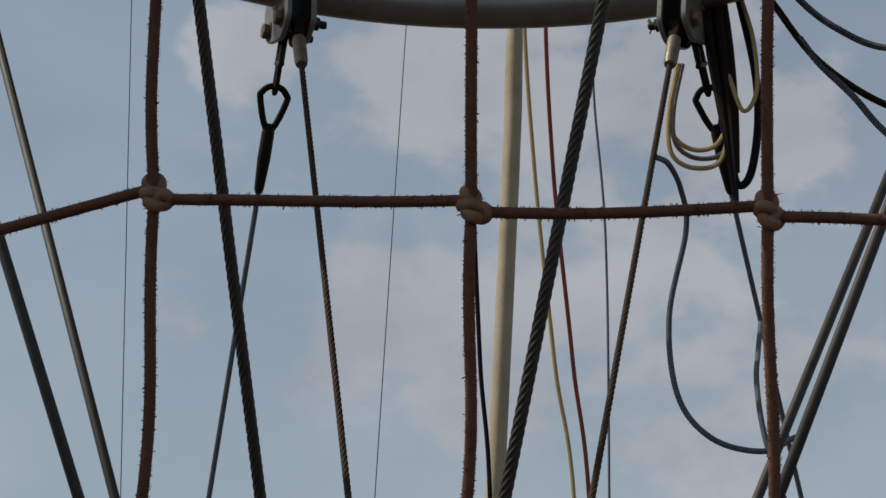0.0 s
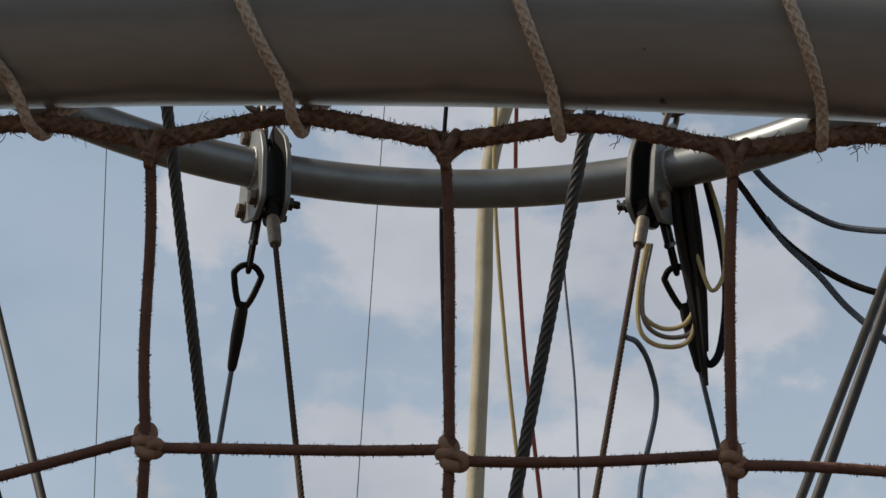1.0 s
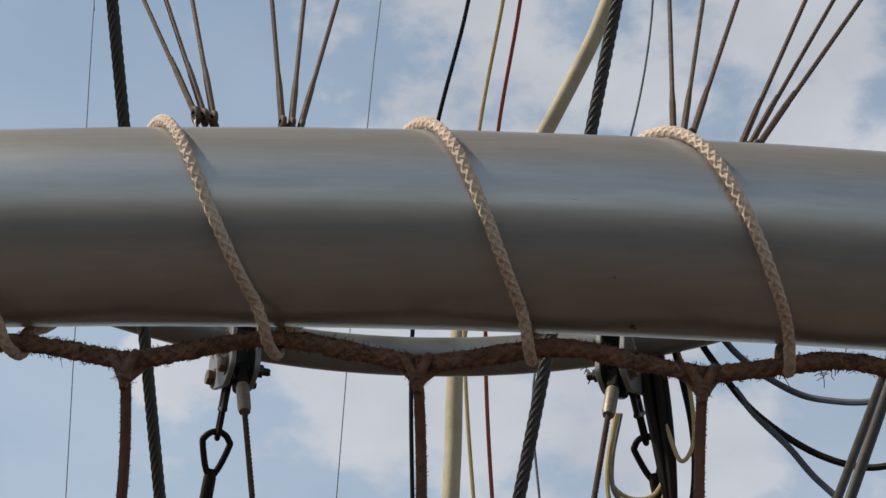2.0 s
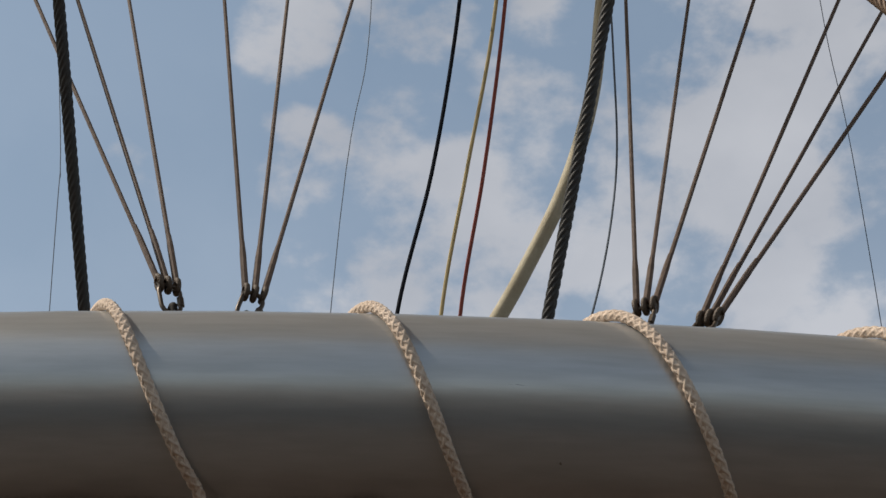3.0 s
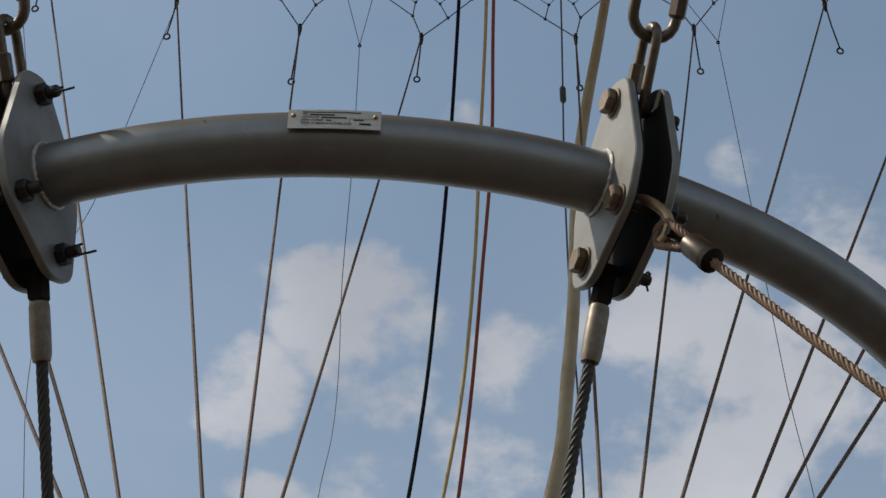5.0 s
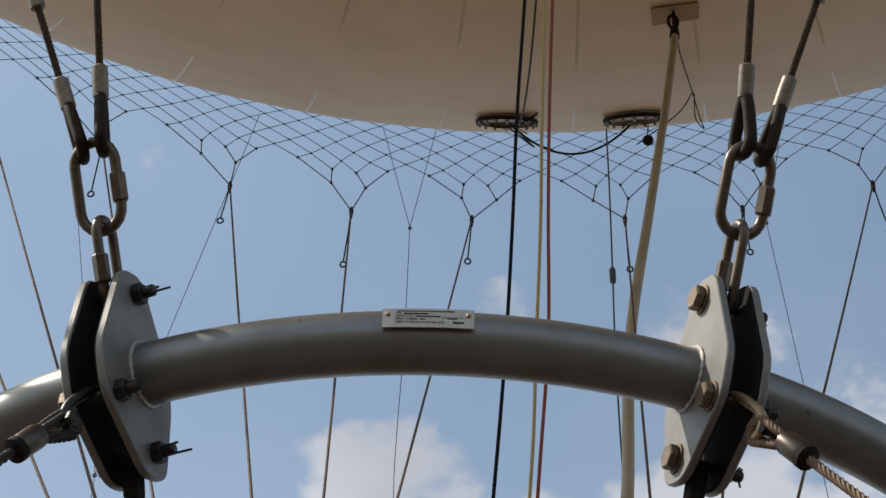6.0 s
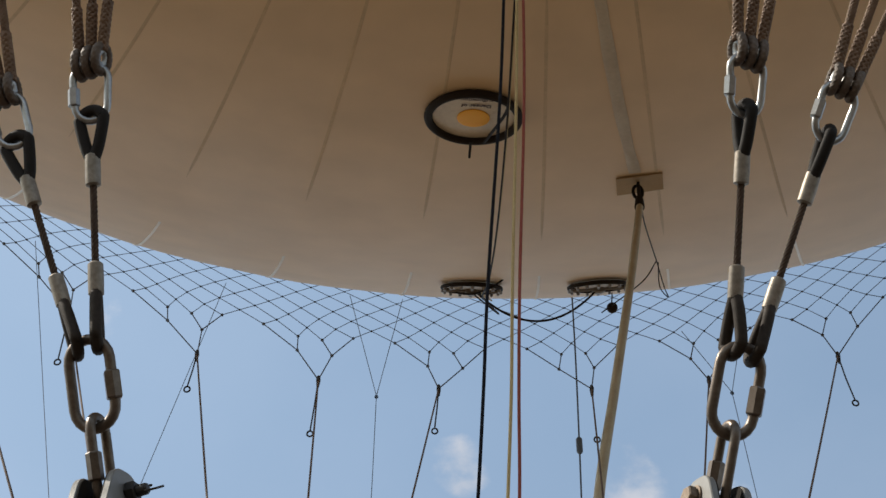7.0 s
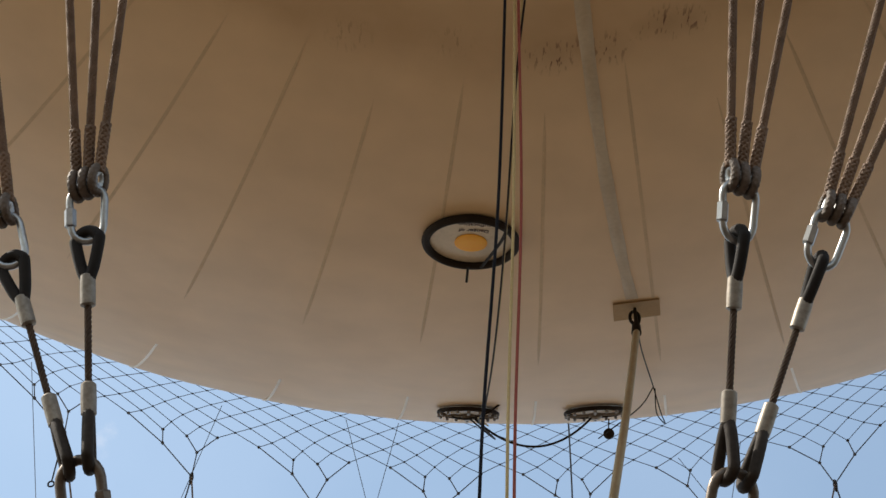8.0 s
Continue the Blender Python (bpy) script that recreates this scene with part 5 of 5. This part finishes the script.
part("hose_clamp", Geo().tube([(1.230, 4.1, 11.72), (1.234, 4.1, 11.80), (1.238, 4.11, 11.86), (1.242, 4.12, 12.04)], [0.033, 0.027, 0.014, 0.010], 14).mesh("hose_clamp", M_BLACK), hose, None, "black clamp")


def cord_y(z):
    return float(np.interp(z, [1, 2, 3.4, 5.1, 7, 9, 10.8], [3.4, 3.3, 3.1, 2.75, 2.2, 1.5, 0.8]))


CORD_Z = (0.05, 2.5, 3.2, 3.8, 4.4, 5.0, 5.5, 6.0, 6.5, 7.0, 7.5, 8.0, 9.0, 10.0, 10.6)
CORDS = (
    ("dark blue control cord hanging from the balloon", M_BLUECORD, 0.0072, (-0.02, -0.05, -0.1, -0.135, -0.15, -0.1, 0.01, 0.085, 0.13, 0.165, 0.19, 0.21, 0.27, 0.3, 0.31)),
    ("yellow control cord hanging from the balloon", M_YELLOWCORD, 0.0068, (0.26, 0.217, 0.134, 0.063, 0.02, 0.05, 0.13, 0.215, 0.26, 0.28, 0.3, 0.31, 0.338, 0.348, 0.35)),
    ("dark red control cord hanging from the balloon", M_REDCORD, 0.0068, (0.32, 0.263, 0.192, 0.123, 0.09, 0.115, 0.19, 0.25, 0.29, 0.325, 0.33, 0.34, 0.372, 0.368, 0.366)),
)
for text, mat, r, xs in CORDS:
    cable("control_cord", [(x, cord_y(z), z) for x, z in zip(xs, CORD_Z)], r, mat, text, "cord", group="control cords")

# ---- thin lines from the net ----
for legs, end in (
    ((((-0.56, 4.4, 11.18),), ((-0.238, 4.4, 11.15),)), ((-0.366, 4.4, 10.24), (-0.365, 4.4, 9.3), (-0.38, 4.4, 8.4), (-0.375, 4.4, 7.5), (-0.475, 4.4, 6.1), (-0.6, 4.4, 0.05))),
    ((((1.44, 4.4, 10.86),), ((1.83, 4.4, 11.03),)), ((1.682, 4.4, 10.3), (1.735, 4.4, 9.2), (1.80, 4.4, 7.7), (1.895, 4.4, 6.2), (2.1, 4.4, 0.05))),
    ((((-2.58, 4.4, 11.72),), ((-1.715, 4.4, 8.92), (-1.33, 4.4, 11.3))), ((-1.889, 4.4, 8.30), (-1.86, 4.4, 7.6), (-1.755, 4.4, 6.8), (-1.71, 4.4, 6.1), (-1.3, 4.4, 0.05))),
):
    ob = thing("guide_line", "thin grey guide line forked to the balloon net", "line", end[0], "guide lines")
    part("line", Geo().tube(smooth_line(end, 8), 0.0022, 5).mesh("line", M_GREYCORD), ob)
    for q in legs:
        part("fork", Geo().tube([end[0], *q], 0.0022, 5).mesh("fork", M_GREYCORD), ob)
    c = Vector(end[0])
    part("ring", Geo().tube([c + Vector((0.008 * math.cos(q), 0, 0.011 * math.sin(q) - 0.008)) for q in np.linspace(0, 2 * math.pi, 10, endpoint=False)], 0.004, 5, closed=True).mesh("ring", M_BLACK), ob)
ob = thing("vent_line", "thin dark line with a small connector beside the hose", "line", (0.72, 4.4, 10.0))
part("line", Geo().tube(smooth_line([(0.80, 4.42, 11.2), (0.793, 4.4, 10.56), (0.781, 4.4, 9.83), (0.77, 4.4, 9.2), (0.77, 4.4, 8.4), (0.79, 4.4, 7.5), (0.78, 4.4, 6.74), (0.65, 4.4, 6.0), (0.42, 4.4, 5.4), (0.26, 4.4, 4.9), (0.31, 4.4, 4.1), (0.33, 4.4, 3.06), (0.36, 4.4, 0.02)], 8), 0.0055, 6).mesh("line", M_GREYCORD), ob)
part("connector", Geo().lathe([(0.006, -0.07), (0.018, -0.05), (0.018, 0.05), (0.006, 0.07)], 10).mesh("connector", M_GREYCORD), ob, Matrix.Translation((0.781, 4.4, 9.83)), "small green connector")

# ---- cables on the balloon ----
v1, v2 = (on_balloon(az, pol, 0.06) for az, pol in VALVES)


def sagging(a, b, sag, k=16):
    return [tuple(a.lerp(b, i / k) + Vector((0, 0, -sag * 4 * (i / k) * (1 - i / k)))) for i in range(k + 1)]


cable("valve_cable", sagging(v1 + Vector((0.05, 0, -0.02)), v2 + Vector((-0.03, 0, -0.02)), 0.34), 0.0085, M_BLACK, "black cable slung between the two valves", "cable", k=2)
cable("valve_cable", sagging(v1 + Vector((-0.12, 0, 0)), v1 + Vector((0.3, -0.25, -0.05)), 0.12), 0.008, M_BLACK, "thin black cable looped under a valve", "cable", k=2)
top = on_balloon(-0.4, 13, 0.05)
cable("rip_line", [tuple(v1 + Vector((0.15, 0, -0.1)))] + [tuple(on_balloon(-1.2 + 0.7 * u, 44 - 30 * u, 0.08 + 0.3 * math.sin(math.pi * u))) for u in (0.08, 0.2, 0.4, 0.6, 0.8, 0.92)] + [tuple(top)], 0.006, M_YELLOWCORD, "thin yellow cord from a valve along the balloon", "cord")
cable("rip_line", [tuple(v1 + Vector((0.02, 0, -0.03))), tuple(v1 + Vector((0.2, 0, -0.26)))] + [tuple(on_balloon(-1.3 + 0.7 * u, 44 - 30 * u, 0.1 + 0.35 * math.sin(math.pi * u))) for u in (0.15, 0.3, 0.5, 0.7, 0.9)] + [tuple(top + Vector((0.03, 0, 0)))], 0.006, M_BLACK, "thin dark cord from a valve along the balloon", "cord")
cable("vent_bar", [tuple(on_balloon(-2.1, 27.4, 0.06)), tuple(on_balloon(-0.9, 25.4, 0.10)), tuple(on_balloon(-0.5, 24.4, 0.12))], 0.010, M_BLACK, "black cord across the round window", "cord")
cable("vent_bar", [tuple(on_balloon(-3.0, 27.4, 0.05)), tuple(on_balloon(-3.0, 28.1, 0.09))], 0.008, M_BLACK, "short black toggle under the round window", "toggle")
# sensor ball on its line, and the guy of the hose
ob = thing("sensor_ball", "small black ball hanging below a valve", "ball", v2)
c = v2 + Vector((0.09, 0, -0.21))
g = Geo().lathe([(0.041 * math.sin(math.pi * i / 10) + 0.001, -0.041 * math.cos(math.pi * i / 10)) for i in range(11)], 16, Matrix.Translation(c))
part("ball", g.mesh("ball", M_RUBBER), ob)
part("ball_line", Geo().tube([tuple(v2 + Vector((0.1, 0, -0.03))), tuple(c + Vector((0, 0, 0.05)))], 0.005, 5).mesh("ball_line", M_BLACK), ob)
knot_at = on_balloon(9.1, 39.6, 0.05)
cable("hose_guy", [(1.245, 4.1, 11.8), (1.33, 4.6, 12.25), tuple(knot_at)], 0.0045, M_BLACK, "thin dark guy of the pale hose", "line")
cable("hose_guy", [tuple(knot_at), tuple(knot_at + Vector((-0.12, 0, -0.25))), tuple(knot_at + Vector((-0.42, 0, -0.6)))], 0.0045, M_BLACK, "thin dark guy of the pale hose", "line")
cable("hose_guy", [tuple(knot_at), tuple(knot_at + Vector((0.03, 0, -0.3))), tuple(knot_at + Vector((0.05, 0, -0.42))), tuple(knot_at + Vector((0.0, 0, -0.3))), tuple(knot_at + Vector((0.01, 0, -0.02)))], 0.0042, M_BLACK, "looped end of a thin dark line", "line")
part("hose_eye", Geo().tube([(1.235 + 0.03 * math.cos(q), 4.13, 11.93 + 0.07 * math.sin(q)) for q in np.linspace(0, 2 * math.pi, 16, endpoint=False)], 0.011, 6, closed=True).mesh("hose_eye", M_BLACK), hose)

# ---- cables on the far side of the ring ----
cable("slack_cable", [(0.362, 0.835, 2.925), (0.392, 0.92, 2.945), (0.422, 1.02, 2.93), (0.436, 1.08, 2.86), (0.40, 1.1, 2.672), (0.417, 1.1, 2.499), (0.486, 1.1, 2.409), (0.589, 1.1, 2.383), (0.66, 1.12, 2.42)], 0.0062, M_GREYCORD, "slack blue-grey cable hanging in a wide loop", "cable", group="slack cables")
cable("slack_cable", [(0.622, 1.42, 2.77), (0.603, 1.30, 2.66), (0.585, 1.15, 2.54), (0.598, 1.1, 2.40), (0.66, 1.12, 2.2)], 0.006, M_GREYCORD, "slack blue-grey cable beside a stay", "cable", group="slack cables")
cable("slack_cable", [(0.60, 1.08, 3.46), (0.642, 1.1, 3.398), (0.732, 1.1, 3.267), (0.872, 1.1, 3.165), (1.0, 1.05, 3.12), (1.09, 0.9, 3.14), (1.12, 0.5, 3.38)], 0.0078, M_BLACK, "black cable drooping from the load ring", "cable", group="slack cables")
cable("slack_cable", [(0.62, 1.0, 3.46), (0.693, 1.1, 3.419), (0.771, 1.1, 3.35), (0.878, 1.1, 3.302), (1.02, 0.98, 3.26), (1.10, 0.7, 3.30), (1.12, 0.4, 3.41)], 0.0078, M_GREYCORD, "grey cable drooping from the load ring", "cable", group="slack cables")
cable("slack_cable", [(0.69, 1.1, 3.325), (0.732, 1.1, 3.262), (0.802, 1.1, 3.185), (0.87, 1.1, 3.098), (0.98, 1.05, 2.98), (1.08, 0.9, 2.93)], 0.008, M_GREYCORD, "grey cable drooping from the load ring", "cable", group="slack cables")
cable("slack_cable", [(0.557, 1.1, 3.43), (0.59, 1.1, 3.25), (0.595, 1.1, 3.12), (0.577, 1.1, 3.0), (0.548, 1.1, 2.975), (0.530, 1.1, 3.06), (0.51, 1.1, 3.2), (0.50, 1.08, 3.36)], 0.009, M_BLUECORD, "black cable looped tight below the load ring", "cable", group="slack cables")
cable("slack_cable", [(0.56, 1.08, 3.42), (0.585, 1.06, 3.30), (0.59, 1.06, 3.18), (0.56, 1.06, 3.13), (0.53, 1.07, 3.22)], 0.005, M_YELLOWCORD, "thin yellow-green wire below the load ring", "wire")
ob = thing("cable_coil", "coil of yellow-green wire hung below the load ring", "coil", (0.46, 1.08, 3.1))
for i, (x0, dz, w) in enumerate(((0.0, 0.0, 0.052), (0.006, -0.02, 0.058), (-0.004, -0.042, 0.06))):
    pts = [(0.425 + x0, 1.08, 3.25), (0.405 + x0, 1.08, 3.15 + dz * 0.5), (0.41 + x0, 1.09, 3.085 + dz), (0.455 + x0, 1.10, 3.055 + dz), (0.455 + x0 + w, 1.10, 3.07 + dz), (0.53, 1.09, 3.14 + dz * 0.4), (0.515, 1.08, 3.3)]
    part("turn", Geo().tube(smooth_line(pts, 8), 0.0055, 7).mesh("turn", M_YELLOWCORD if i != 1 else M_SLEEVE), ob)
ob = thing("cable_bundle", "bundle of black cables bound to the load ring", "cable", (0.5, 1.07, 3.4))
for i in range(5):
    q = 1.26 * i
    spread = (0.020, 0.022, 0.014, 0.004)
    line = smooth_line([(x + e * math.cos(q), y + e * 0.6 * math.sin(q), z) for (x, y, z), e in zip(((0.497, 1.07, 3.42), (0.512, 1.08, 3.28), (0.53, 1.09, 3.13), (0.545, 1.095, 3.0 - 0.02 * i)), spread)], 6)
    g = Geo().tube(line, np.interp(np.arange(len(line)), [0, len(line) * 0.6, len(line) - 1], [0.011, 0.010, 0.0045]), 8)
    part("cable", g.mesh("cable", M_BLACK), ob)
